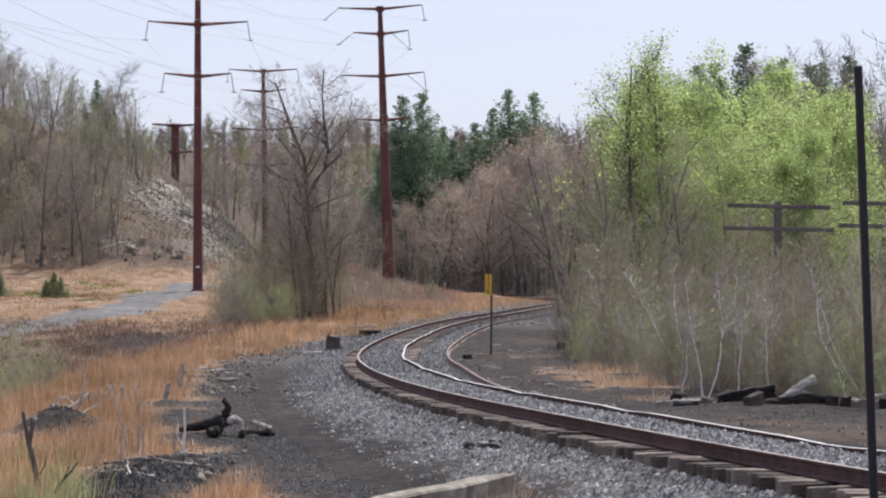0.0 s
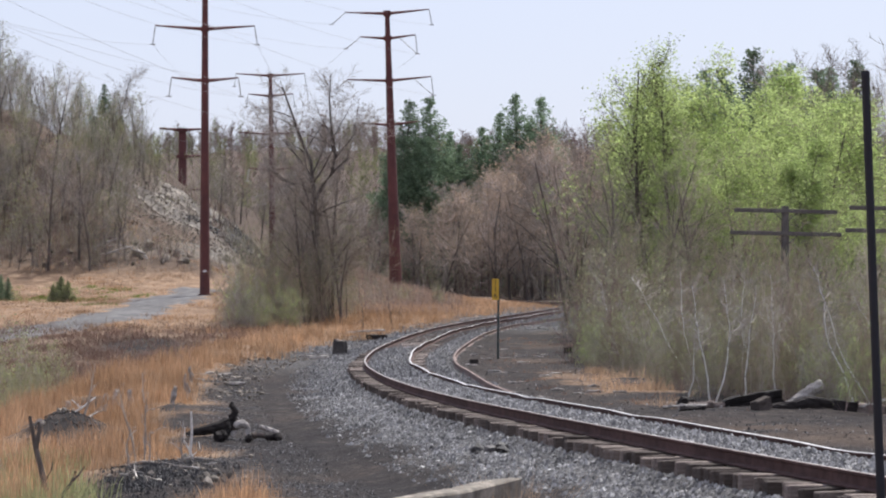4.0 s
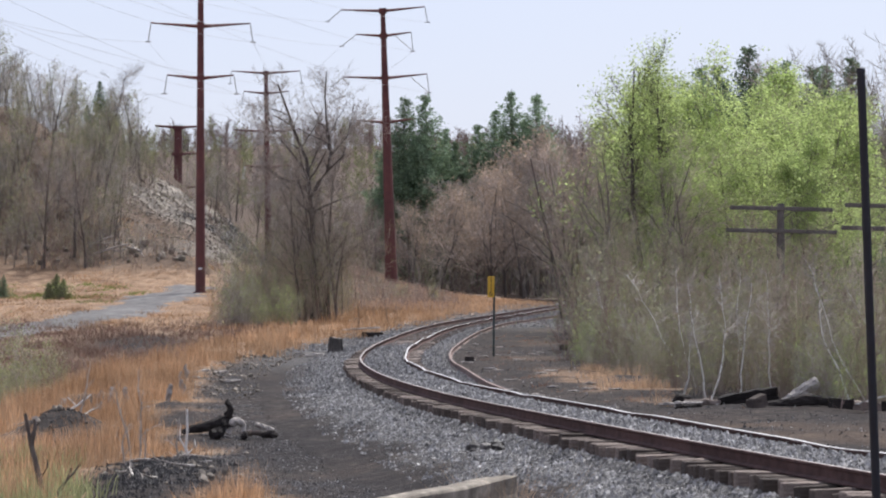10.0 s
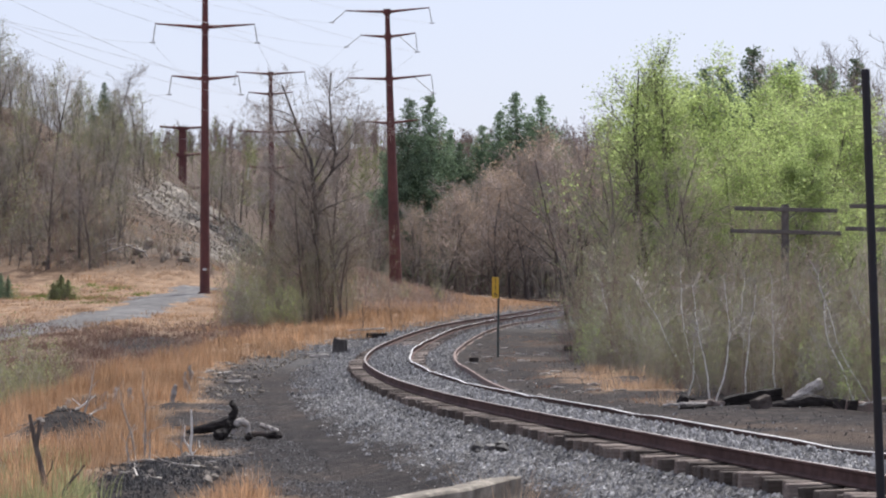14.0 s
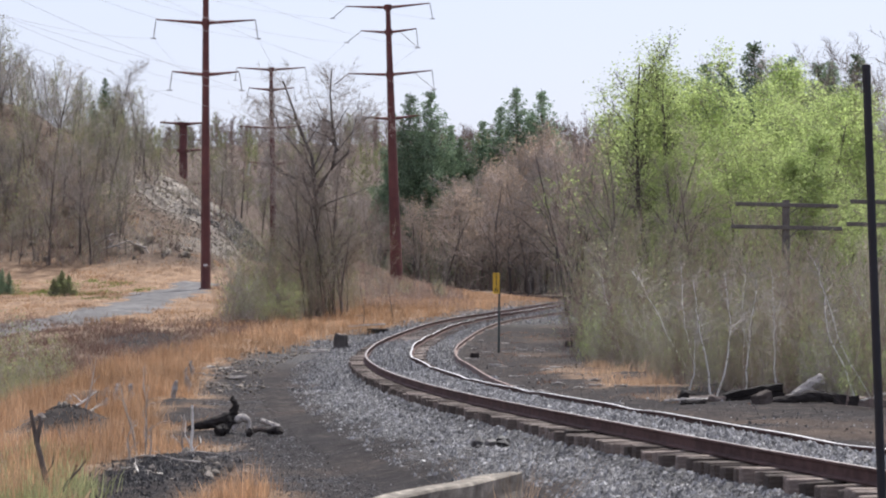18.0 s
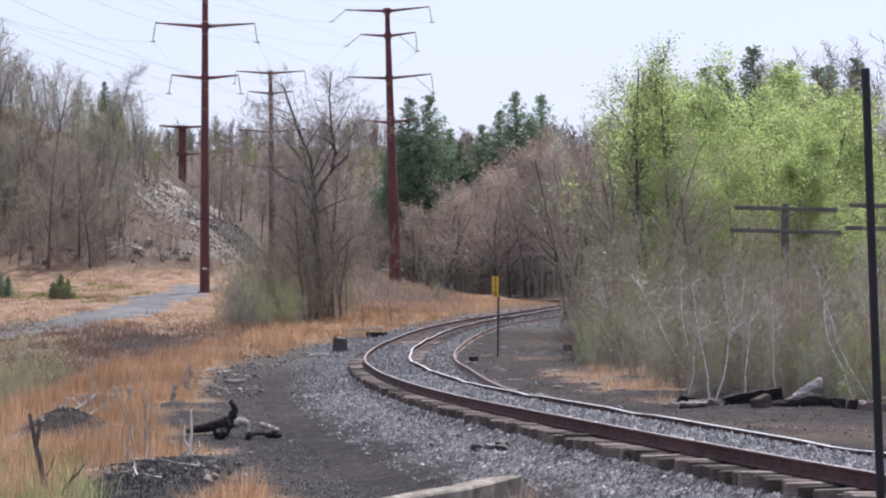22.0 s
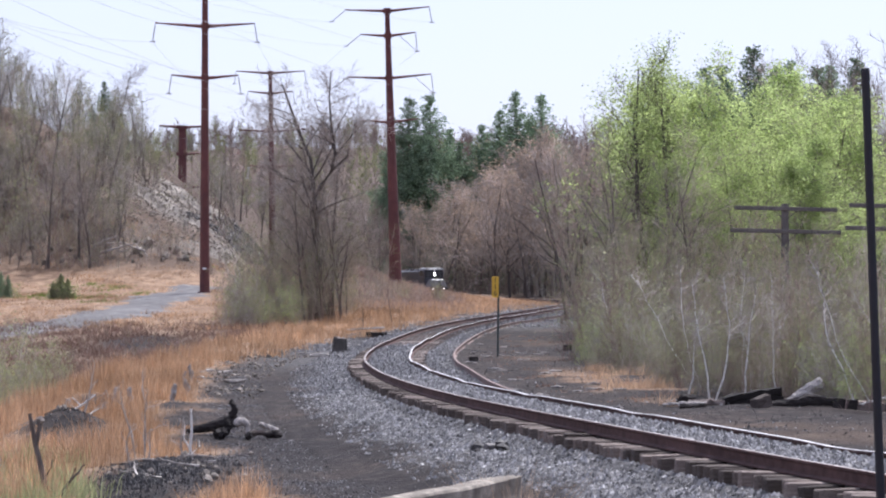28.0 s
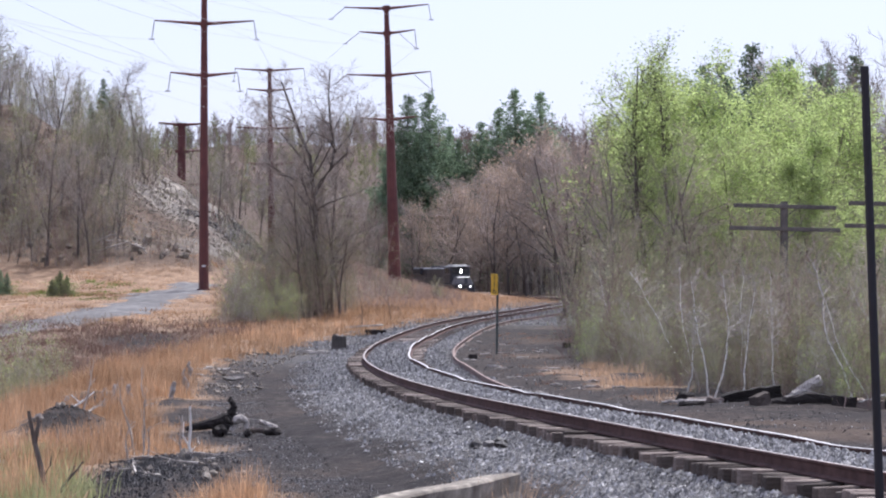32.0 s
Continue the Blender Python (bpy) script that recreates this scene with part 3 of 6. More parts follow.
def wood_rows(wood):
    """The straight pieces of thin polylines, as twig rows."""
    return np.array([[*p[i], *(p[i + 1] + 0.1 * (p[i + 1] - p[i])), r[i], r[i + 1]] for p, r in wood for i in range(len(p) - 1)]).reshape(-1, 8)


def bare_tree(seed, height, trunk_r, twig_mat, label, limbs=16, first=0.25, spread=0.75, fine=3, buds=None, bud_count=0, bud_size=0.1, bark=None, name="bare_tree", big=0.035, loose=0.28, cluster=1, **more):
    wood, twigs, ends, rng = grow(seed, height, trunk_r, limbs, first, spread, fine, **more)
    t = thing(name, label, "tree", pose(0, 0, -500))
    v, f = join([pipe(p, r, 6) for p, r in wood if r[0] > big])
    part("trunk", raw("trunk", v, f, bark or M_BARK, True), None, t)
    v, f = spikes(np.concatenate([twigs, wood_rows([w for w in wood if w[1][0] <= big])]), 2)
    part("crown", raw("crown", v, f, twig_mat), None, t)
    if buds:
        heads = ends[rng.integers(0, len(ends), bud_count // cluster)] + rng.normal(0, loose, (bud_count // cluster, 3))
        pick = np.repeat(heads, cluster, 0)
        pick = pick + rng.normal(0, 0.13 if cluster > 1 else 0.0, pick.shape)
        pick = pick[pick[:, 2] > height * 0.12]
        lv, lf = leaf_quads(pick, bud_size, rng)
        part("foliage", raw("foliage", lv, lf, buds), None, t)
    return t


def conifer(seed, height, width, label, needles=None, spray=0.15, per=6):
    """A soft, uneven conifer: boughs in loose whorls, each with clumps of short needle sprays."""
    rng = np.random.default_rng(seed)
    t = thing("conifer", label, "tree", pose(0, 0, -500))
    bend = rng.normal(0, 0.012, 2)
    v, f = tubes(np.array([[0, 0, -0.3, 0, 0, height * 0.5, 0.24, 0.14], [0, 0, height * 0.5, bend[0] * height, bend[1] * height, height, 0.14, 0.02]]), 6)
    part("trunk", raw("trunk", v, f, M_BARK, True), None, t)
    rows, clumps, z = [], [], height * 0.05
    while z < height * 0.985:
        k = 1 - z / height
        whorl = rng.uniform(0.8, 1.12)
        for _ in range(7 if k > 0.2 else 5):
            az = rng.uniform(0, 2 * np.pi)
            reach = width * min(1.15 * k ** 0.95, 0.75 + 0.2 * k) * whorl * rng.uniform(0.55, 1.1) + 0.011 * height
            out = np.array([math.cos(az), math.sin(az), rng.uniform(-0.15, 0.3) + 0.5 * (1 - k) ** 2])
            root = np.array([bend[0] * max(0, 2 * z - height), bend[1] * max(0, 2 * z - height), z])
            rows.append([*root, *(root + out * reach), 0.035, 0.012])
            n = max(4, int(110 * reach / height))
            q = 0.12 + 0.9 * rng.random(n) ** 0.8
            c = root + out * (reach * q)[:, None] + rng.normal(0, 1, (n, 3)) * (0.10 * reach * (1.25 - q) + 0.003 * height)[:, None] * np.array([1, 1, 0.55])
            clumps.append(c)
        z += height * 0.016 + 0.05
    v, f = spikes(np.array(rows), 2)
    part("branchwork", raw("branchwork", v, f, M_BARK), None, t)
    c = np.repeat(np.concatenate(clumps), per, 0)
    slim = 0.35 + 0.65 * np.clip(4.5 * (1 - c[:, 2:] / height), 0, 1)
    v, f = leaf_quads(c + rng.normal(0, 0.011 * height, c.shape) * slim, spray, rng)
    part("crown", raw("crown", v, f, needles or M_NEEDLE), None, t)
    return t


def bush(seed, height, stems, spread, twig_mat, bud_mat, buds, label, bud_size=0.07, name="shrub", category="shrub", fine_twigs=16, thin=0.005):
    rng = np.random.default_rng(seed)
    wood, twig, ends = [], [], []
    for s in range(stems):
        h = height * rng.uniform(0.45, 1.05)
        w, t, e, _ = grow(seed * 50 + s, h, max(0.012 * height / 4, 1.6 * thin), fine_twigs, 0.06, 0.65, 2, lean=rng.uniform(-0.3, 0.3), wander=0.1, levels=2, thin=thin, limb_len=0.3)
        turn = rng.uniform(0, 6.28)
        c, sn = math.cos(turn), math.sin(turn)
        rot = np.array([[c, sn, 0], [-sn, c, 0], [0, 0, 1]])
        off = np.array([rng.normal(0, spread), rng.normal(0, spread), 0])
        wood += [(p @ rot + off, r) for p, r in w]
        twig.append(np.concatenate([t[:, :3] @ rot + off, t[:, 3:6] @ rot + off, t[:, 6:]], 1))
        ends.append(e @ rot + off)
    twig, ends = np.concatenate(twig + [wood_rows([w for w in wood if w[1][0] <= thin * 1.4])]), np.concatenate(ends)
    v, f = spikes(twig, 2)
    v2, f2 = join([pipe(p, r, 3) for p, r in wood if r[0] > thin * 1.4])
    t = thing(name, label, category, pose(0, 0, -500))
    f2 = np.concatenate([f2[:, [0, 1, 2]], f2[:, [0, 2, 3]]])
    v, f = join([(v2, f2), (v, f)])
    part("branchwork", raw("branchwork", v, f, twig_mat), None, t)
    if buds:
        pick = ends[rng.integers(0, len(ends), buds)] + rng.normal(0, 0.1, (buds, 3))
        lv, lf = leaf_quads(pick[pick[:, 2] > 0.1], bud_size, rng)
        part("foliage", raw("foliage", lv, lf, bud_mat), None, t)
    return t


def remove_thing(t):
    for o in (*t.children_recursive, t):
        bpy.data.objects.remove(o)


def plant(proto, x, y, scale=1.0, turn=None, rng=random, sink=0.05, tall=1.0, label="", group=""):
    turn = rng.uniform(0, 360) if turn is None else turn
    t = copy_thing(proto, pose(x, y, land_at(x, y) - sink, 0, 0, turn))
    t.matrix_basis = pose(x, y, land_at(x, y) - sink, 0, 0, turn) @ Matrix.Diagonal((scale, scale, scale * tall, 1))
    return tagged(t, label, group=group)


def pole_sightline(x, y):
    """The camera's wedge of view, kept free of tall trees so the far pole shows."""
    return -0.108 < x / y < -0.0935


def clear_of_track(x, y, gap=4.5):
    return abs(float(offset(x, y))) > gap


def brush_field(name, label, spots):
    """Far brush too dense to count, as one mesh: spots are (kind, x, y, scale)."""
    cache, vs, fs, ms, mats, base = {}, [], [], [], [], 0
    for proto, x, y, scale in spots:
        for ch in proto.children:
            if ch.data.name not in cache:
                me = ch.data
                me.calc_loop_triangles()
                v, f = np.empty(len(me.vertices) * 3), np.empty(len(me.loop_triangles) * 3, np.int32)
                me.vertices.foreach_get("co", v)
                me.loop_triangles.foreach_get("vertices", f)
                if me.materials[0] not in mats:
                    mats.append(me.materials[0])
                cache[me.name] = (v.reshape(-1, 3), f.reshape(-1, 3), mats.index(me.materials[0]))
            v, f, k = cache[ch.data.name]
            a = x * 7.3 + y * 3.1
            c, sn = math.cos(a), math.sin(a)
            vs.append(v @ np.array([[c, sn, 0], [-sn, c, 0], [0, 0, 1]]) * scale + np.array([x, y, land_at(x, y) - 0.05]))
            fs.append(f + base)
            ms.append(np.full(len(f), k, np.int32))
            base += len(v)
    me = raw(name, np.concatenate(vs), np.concatenate(fs), mats[0])
    for m in mats[1:]:
        me.materials.append(m)
    me.polygons.foreach_set("material_index", np.concatenate(ms))
    me.update()
    tagged(new(name, me), label, "brush", kind="stuff")


W = random.Random(11)
FIELDS = {k: [] for k in ("bend", "heap", "valley", "mound", "hollow")}   # far brush, field by field
GREY = "leafless grey-brown tree with fine twigs, in a wood"
bare = [bare_tree(s, 11.5, 0.15, m, GREY, limbs=12, first=0.2, spread=0.7, fine=3, thin=0.013, limb_len=0.5) for s, m in ((1, M_TWIG), (2, M_TWIG_PALE), (3, M_TWIG), (4, M_TWIG_RED))]
tan_bare = [bare_tree(s, 11.5, 0.15, m, "leafless tan-budded tree in a dense wood", limbs=14, first=0.12, spread=0.75, fine=3, thin=0.02, limb_len=0.5, buds=M_TANBUD, bud_count=850, bud_size=0.14) for s, m in ((5, M_TWIG_TAN), (6, M_TWIG_PALE), (7, M_TWIG_TAN))]
light_bare = [bare_tree(s, 9.0, 0.09, m, "slender leafless tree with olive buds on a spoil heap", limbs=16, first=0.12, spread=0.6, fine=2, thin=0.013, limb_len=0.42, buds=M_BUD, bud_count=n, bud_size=0.14)
              for s, m, n in ((21, M_TWIG_PALE, 300), (22, M_TWIG, 480), (23, M_TWIG_PALE, 180))]
GREENLABEL = "young-leaved light green tree with a thin dark trunk"
green = [bare_tree(s, 11.5, 0.13, M_TWIG, GREENLABEL, limbs=16, first=0.16, spread=0.75, fine=3, thin=0.012, limb_len=0.5, buds=M_LEAF, bud_count=n, bud_size=0.098, name="broadleaf_tree", loose=0.26, cluster=6)
         for s, n in ((31, 13500), (32, 15400), (33, 14600))]
tall_green = bare_tree(35, 14.0, 0.17, M_BARK, "tall open-crowned tree with small pale green leaves", limbs=20, first=0.34, spread=0.62, fine=3, thin=0.012, limb_len=0.37, buds=M_LEAF, bud_count=3800, bud_size=0.1, loose=0.25, cluster=4, name="broadleaf_tree")
firs = [conifer(s, 18.0, w, "dark green conifer among bare trees") for s, w in ((41, 5.6), (42, 5.0), (43, 6.2))]
young_fir = conifer(44, 1.9, 1.0, "small light green spruce bush in dry grass", M_BUD, 0.05, 4)
thicket = [bush(s, 4.6, 6, 0.55, m, M_BUD, n, "thicket of thin bare saplings with olive buds", 0.028, fine_twigs=12, thin=0.0058) for s, m, n in ((51, M_TWIG, 2600), (52, M_TWIG_TAN, 2200), (53, M_TWIG, 3800), (54, M_TWIG_RED, 1500), (55, M_TWIG_RED, 3200))]
far_brush = [bush(s, 4.6, 4, 0.7, m, M_BUD, n, "bare brush with olive buds", 0.07, fine_twigs=6, thin=0.013) for s, m, n in ((66, M_TWIG, 140), (67, M_TWIG_PALE, 100), (68, M_TWIG_RED, 100))]
green_bush = bush(56, 3.4, 9, 0.6, M_TWIG, M_LEAF, 1700, "brushy shrub with fresh green leaves", 0.05)
olive_bush = bush(58, 3.0, 7, 0.5, M_TWIG_PALE, M_BUD, 1600, "low shrub with olive-yellow young leaves", 0.05)
whip_bush = bush(59, 3.8, 12, 0.42, M_TWIG_PALE, M_LEAF, 620, "airy shrub of thin whips with fresh yellow-green leaves", 0.042)
catkin_bush = bush(57, 4.6, 5, 0.4, M_TWIG_PALE, M_BLOSSOM, 200, "shrub with whitish catkins among bare saplings", 0.08)
protos = [young_fir] + far_brush + tan_bare + bare + light_bare + green + [tall_green] + firs + thicket + [green_bush, olive_bush, whip_bush, catkin_bush]

# the large forked tree by the track and the brush round it
SCAFFOLD = [
    ([(0, 0, -0.3), (0, 0, 3), (-0.1, 0.1, 6), (-0.35, 0, 9), (-0.5, 0.1, 10.6), (-1.1, 0.3, 12.0), (-1.9, 0.5, 14.2), (-2.4, 0.4, 15.6)], 0.22),
    ([(-0.2, 0, 8.2), (0.3, -0.2, 9.1), (0.9, -0.4, 9.9), (1.1, -0.3, 11.2), (0.8, 0, 13.2), (0.7, 0.2, 14.8), (0.8, 0.3, 16.4)], 0.15),
    ([(0.9, -0.4, 9.9), (1.9, -0.6, 10.8), (2.2, -0.5, 12.2), (2.5, -0.4, 13.4)], 0.08),
    ([(0.9, 0.4, -0.3), (0.9, 0.5, 3), (1.0, 0.6, 6.5), (1.2, 0.7, 9.4)], 0.13),
    ([(-0.4, 0, 9.6), (-1.4, 0.2, 11.0), (-2.6, 0.3, 12.4), (-3.3, 0.2, 14.2)], 0.08),
    ([(-0.6, 0.4, -0.3), (-0.8, 0.5, 3), (-1.3, 0.6, 6.2), (-2.2, 0.7, 8.8)], 0.12),
    ([(-0.3, 0, 8.6), (-1.2, -0.3, 9.2), (-2.3, -0.5, 9.4), (-3.2, -0.5, 10.2)], 0.09)]
old_tree = bare_tree(61, 15.0, 0.30, M_TWIG_PALE, "large old leafless tree with forked limbs beside brush", limbs=30, first=0.26, spread=0.85, fine=3, thin=0.0095, limb_len=0.29, scaffold=SCAFFOLD)
plant(old_tree, -8.2, 170, 1.0, 0)
for x, y, s in ((-9.1, 169, 0.8), (-8.7, 172, 0.9), (-7.6, 168, 0.85), (-7.2, 172, 0.75), (-6.7, 169, 0.7), (-7.9, 175, 0.7)):
    plant(W.choice((bare[0], bare[2])), x, y, s, rng=W, group="brush by the track")
for i in range(24):
    x, y = W.uniform(-13.4, -6.6), W.uniform(166, 190)
    plant(W.choice(bare + light_bare), x, y, W.uniform(0.4, 0.75) * (0.6 if x < -9.6 else 1.0), rng=W, group="brush by the track")
for i in range(19):
    y = W.uniform(158, 184)
    x = W.uniform(-0.082 * y, -6.2)
    plant(W.choice((thicket[0], thicket[2], thicket[3])), x, y, W.uniform(0.8, 1.5), rng=W, group="brush by the track")
for i in range(8):
    y = W.uniform(165, 186)
    plant(W.choice((thicket[0], thicket[2], thicket[3])), W.uniform(-0.078 * y, -6.8), y, W.uniform(1.3, 1.8), rng=W, group="brush by the track")
for x, y, s in ((-12.6, 158, 1.3), (-12.0, 161, 1.5), (-12.4, 164, 1.7), (-11.0, 158, 1.0), (-10.3, 159, 1.0), (-13.0, 165, 1.2), (-9.0, 160, 0.9)):
    kind = W.choice((green_bush, olive_bush))
    plant(whip_bush if s > 1.1 else kind, x, y, s, rng=W)
# wood beyond the far bend
for i in range(66):
    y = W.uniform(384, 470)
    x = W.uniform(-0.014, 0.052) * y
    if offset(x, y) > 5:
        plant(W.choice(tan_bare + [bare[1]]), x, y, min(2.1, 1.3 + 15 * (x / y + 0.012)) * W.uniform(0.72, 1.0), rng=W, group="wood beyond the bend")
for i in range(16):   # tall bare trees on the skyline behind
    y = W.uniform(490, 560)
    plant(W.choice(bare), W.uniform(0.028, 0.05) * y, y, W.uniform(1.8, 2.3), rng=W, group="wood beyond the bend")
for i in range(20):   # brush hiding the line before the bend
    y = W.uniform(325, 385)
    plant(W.choice(bare), W.uniform(-0.052, -0.024) * y, y, W.uniform(0.7, 1.1), rng=W, group="brush in the valley")
for i in range(20):
    y = W.uniform(300, 380)
    x = W.uniform(0.046, 0.075) * y
    if offset(x, y) > 5:
        plant(W.choice(tan_bare + bare), x, y, W.uniform(1.3, 1.9), rng=W, group="wood beyond the bend")
for i in range(46):
    y = W.uniform(385, 440)
    x = W.uniform(-0.012, 0.05) * y
    if offset(x, y) > 5:
        FIELDS["bend"].append((W.choice(far_brush), x, y, W.uniform(1.5, 2.6)))
for x, y, s in ((13.5, 410, 1.9), (15.5, 402, 1.95), (17.2, 396, 1.9), (11.2, 418, 1.85), (18.6, 400, 1.8)):
    plant(tan_bare[int(y) % 3], x, y, s, rng=W, group="wood beyond the bend")
# conifers
for i, (x, y, top) in enumerate(((-6.4, 450, 35.7), (-2.2, 448, 36.0), (-9.4, 452, 27.5), (0.8, 455, 30.5), (2.8, 452, 28.0), (-4.6, 460, 30.0), (6.4, 452, 31.0), (9.4, 450, 33.4), (12.6, 448, 36.6), (16.9, 450, 36.2), (14.8, 456, 32.0),
                                 (19.2, 456, 30.0), (22.4, 238, 21.3), (24.1, 236, 22.6), (25.3, 238, 22.8), (27.9, 234, 24.2), (29.2, 240, 21.8), (30.6, 236, 22.6), (32.1, 238, 23.3), (33.9, 236, 22.5), (35.6, 238, 22.9), (37.3, 234, 23.2),
                                 (26.6, 244, 21.8), (36.4, 246, 22.5))):
    plant(firs[(i * 2 + i // 3) % 3], x, y, (top - land_at(x, y)) / 18.0, rng=W, group="conifers")
# light green stand on the right
plant(tall_green, 10.9, 136, 1.02, 20)
plant(tall_green, 11.9, 137, 0.98, 140)
plant(tall_green, 11.3, 144, 0.76, 70)
plant(tall_green, 20.6, 152, 0.93, 240)
for x, y, s in ((12.4, 150, 0.8), (11.6, 146, 0.72), (12.6, 146, 0.86), (13.6, 138, 0.84), (14.8, 148, 0.94), (15.6, 136, 0.86), (16.9, 146, 0.95), (17.4, 134, 0.85), (18.8, 142, 0.93), (19.4, 132, 0.84),
                (19.9, 140, 0.9), (19.8, 131, 0.78), (13.2, 131, 0.6), (14.6, 128, 0.62), (16.4, 126, 0.64), (17.9, 124, 0.62), (18.6, 126, 0.62)):
    plant(W.choice(green), x, y, (1.2 if x < 12 else 1.27 if x < 17.2 else 1.15) * s, rng=W, group="light green stand")
for x, y, s in ((25.2, 158, 1.15), (24.4, 161, 1.0), (26.2, 160, 1.3), (26.0, 150, 1.2), (27.4, 156, 1.3), (26.4, 165, 1.5), (25.4, 170, 1.4), (27.8, 168, 1.55), (8.0, 168, 0.95), (9.2, 176, 1.0), (8.9, 180, 0.8), (24.6, 138, 1.0)):
    plant(W.choice(bare), x, y, s, rng=W, group="bare trees behind the green stand")
for x, y, s in ((8.2, 125, 0.82), (8.9, 127, 0.72), (10.0, 124, 0.78), (11.9, 122, 0.66)):
    plant(W.choice((bare[0], bare[2])), x, y, s, rng=W, label="dark-stemmed leafless tree before a light green stand")
# saplings along the right of the track
for i in range(100):
    y = 52 + 100 * W.random() ** 1.3
    u = 6.6 + 10 * W.random() + max(0, (70 - y) * 0.13)
    x = float(OUTER(y)) + 0.75 + u
    if x / y < 0.185:
        plant(W.choice(thicket), x, y, W.uniform(0.7, 1.0) * (1 + 0.5 * (y > 95)), rng=W, group="sapling thicket")
for x, y, s in ((6.2, 96, 1.1), (5.8, 92, 0.9), (8.2, 90, 0.95), (6.4, 84, 0.8)):
    plant(catkin_bush, x, y, s, rng=W)
for x, y, s in ((-11.2, 69, 0.85), (-12.0, 71, 1.0), (-11.0, 74, 0.55), (-11.3, 66, 0.6), (-10.7, 67.5, 0.5), (-10.3, 66, 0.35), (-6.6, 38.6, 0.22), (-0.7, 232, 0.85), (-3.6, 236, 0.6), (-15.0, 215, 0.8), (-16.0, 218, 0.7)):
    plant(olive_bush, x, y, s, rng=W)
for x, y, s in ((9.2, 57, 0.5), (9.9, 59, 0.62), (9.0, 60, 0.55), (10.3, 62, 0.7), (8.6, 62, 0.45), (5.1, 88, 0.55), (5.8, 92, 0.7), (10.8, 66, 0.6), (11.8, 68, 0.7), (9.3, 66, 0.5), (8.7, 130, 1.0), (9.3, 126, 1.0), (9.9, 122, 1.0)):
    plant(green_bush, x, y, s, rng=W)


for i in range(30):   # close brush behind the birches
    y = W.uniform(61, 70)
    plant(W.choice(thicket), float(OUTER(y)) + 0.75 + W.uniform(6.8, 10.5), y, W.uniform(0.4, 0.75), rng=W, group="sapling thicket")
for i in range(22):   # low brush at the foot of the thicket
    y = W.uniform(56, 92)
    plant(W.choice(thicket), float(OUTER(y)) + 0.75 + W.uniform(6.6, 8.2) + max(0, (66 - y) * 0.14), y, W.uniform(0.22, 0.42), rng=W, group="sapling thicket")

sprays = random.Random(29)
for i in range(26):   # fresh green whips among the saplings
    y = sprays.uniform(58, 96)
    x = float(OUTER(y)) + 0.75 + sprays.uniform(6.7, 9.5) + max(0, (68 - y) * 0.14)
    plant(whip_bush, x, y, sprays.uniform(0.4, 0.95), rng=sprays, group="sapling thicket")


def birch(seed, height, lean, bow):
    """A thin white stem that sets out at one lean and bows towards another."""
    rng = np.random.default_rng(seed)
    t = thing("birch_sapling", "slender leaning white-barked birch in a thicket", "tree", pose(0, 0, -500))
    pts = [np.array([0, 0, -0.1])]
    for i in range(12):
        a = lean + bow * i / 11 + rng.normal(0, 0.11)
        pts.append(pts[-1] + np.array([math.sin(a), rng.normal(0, 0.06), math.cos(a)]) * height / 12)
    v, f = pipe(pts, 0.007 + 0.018 * (1 - np.arange(13) / 12), 6)
    part("trunk", raw("trunk", v, f, M_BIRCH, True), None, t)
    tw = []
    for i in range(34):
        k = rng.integers(6, 12)
        p = pts[k] + (pts[k + 1] - pts[k]) * rng.random()
        dd = np.array([rng.normal(0, 0.7), rng.normal(0, 0.7), rng.uniform(0.2, 1)])
        q = p + dd / np.linalg.norm(dd) * rng.uniform(0.2, 0.8)
        tw.append([*p, *q, 0.009, 0.004])
        for j in range(3):
            b = p + (q - p) * rng.uniform(0.3, 1)
            tw.append([*b, *(b + rng.normal(0, 0.16, 3) + np.array([0, 0, 0.1])), 0.005, 0.003])
    v, f = spikes(np.array(tw))
    part("crown", raw("crown", v, f, M_TWIG_PALE), None, t)
    return t


for i, (x, y, h, lean, bow) in enumerate(((6.16, 60.0, 3.0, -0.2, 0.12), (6.24, 60.1, 3.1, 0.24, -0.4), (6.95, 60.4, 2.9, 0.05, 0.04), (7.75, 60.8, 2.2, 0.0, 0.05), (6.0, 64.0, 2.0, 0.12, -0.1), (7.1, 74.0, 3.6, -0.5, 0.1), (6.6, 100.0, 3.4, -0.3, 0.1), (9.15, 57.4, 2.9, -0.40, 0.2),
                                          (9.6, 58.2, 3.6, -0.42, 0.1), (8.1, 63.2, 1.9, 0.05, -0.1), (7.4, 64.5, 2.0, 0.1, -0.2), (7.7, 65.0, 3.2, -0.1, 0.15), (9.7, 60.6, 1.8, -0.05, -0.15), (5.9, 86, 3.0, -0.3, 0.1),
                                          (8.7, 66, 3.2, -0.3, 0.3), (10.6, 60.5, 3.0, -0.3, -0.1), (6.75, 68, 3.4, -0.35, 0.3))):
    b = birch(171 + i, h, lean, bow)
    b.matrix_basis = pose(x, y, land_at(x, y))
# wooded spoil heap on the left
for i in range(46):
    y = W.uniform(262, 330)
    x = W.uniform(-0.182, -0.082) * y
    if x < -23.5 and not pole_sightline(x, y) and not (-37 < x < -23 and y < 300 and W.random() < 0.9):
        plant(W.choice(light_bare + [bare[1]]), x, y, W.uniform(0.6, 1.0), rng=W, group="trees on the spoil heap")
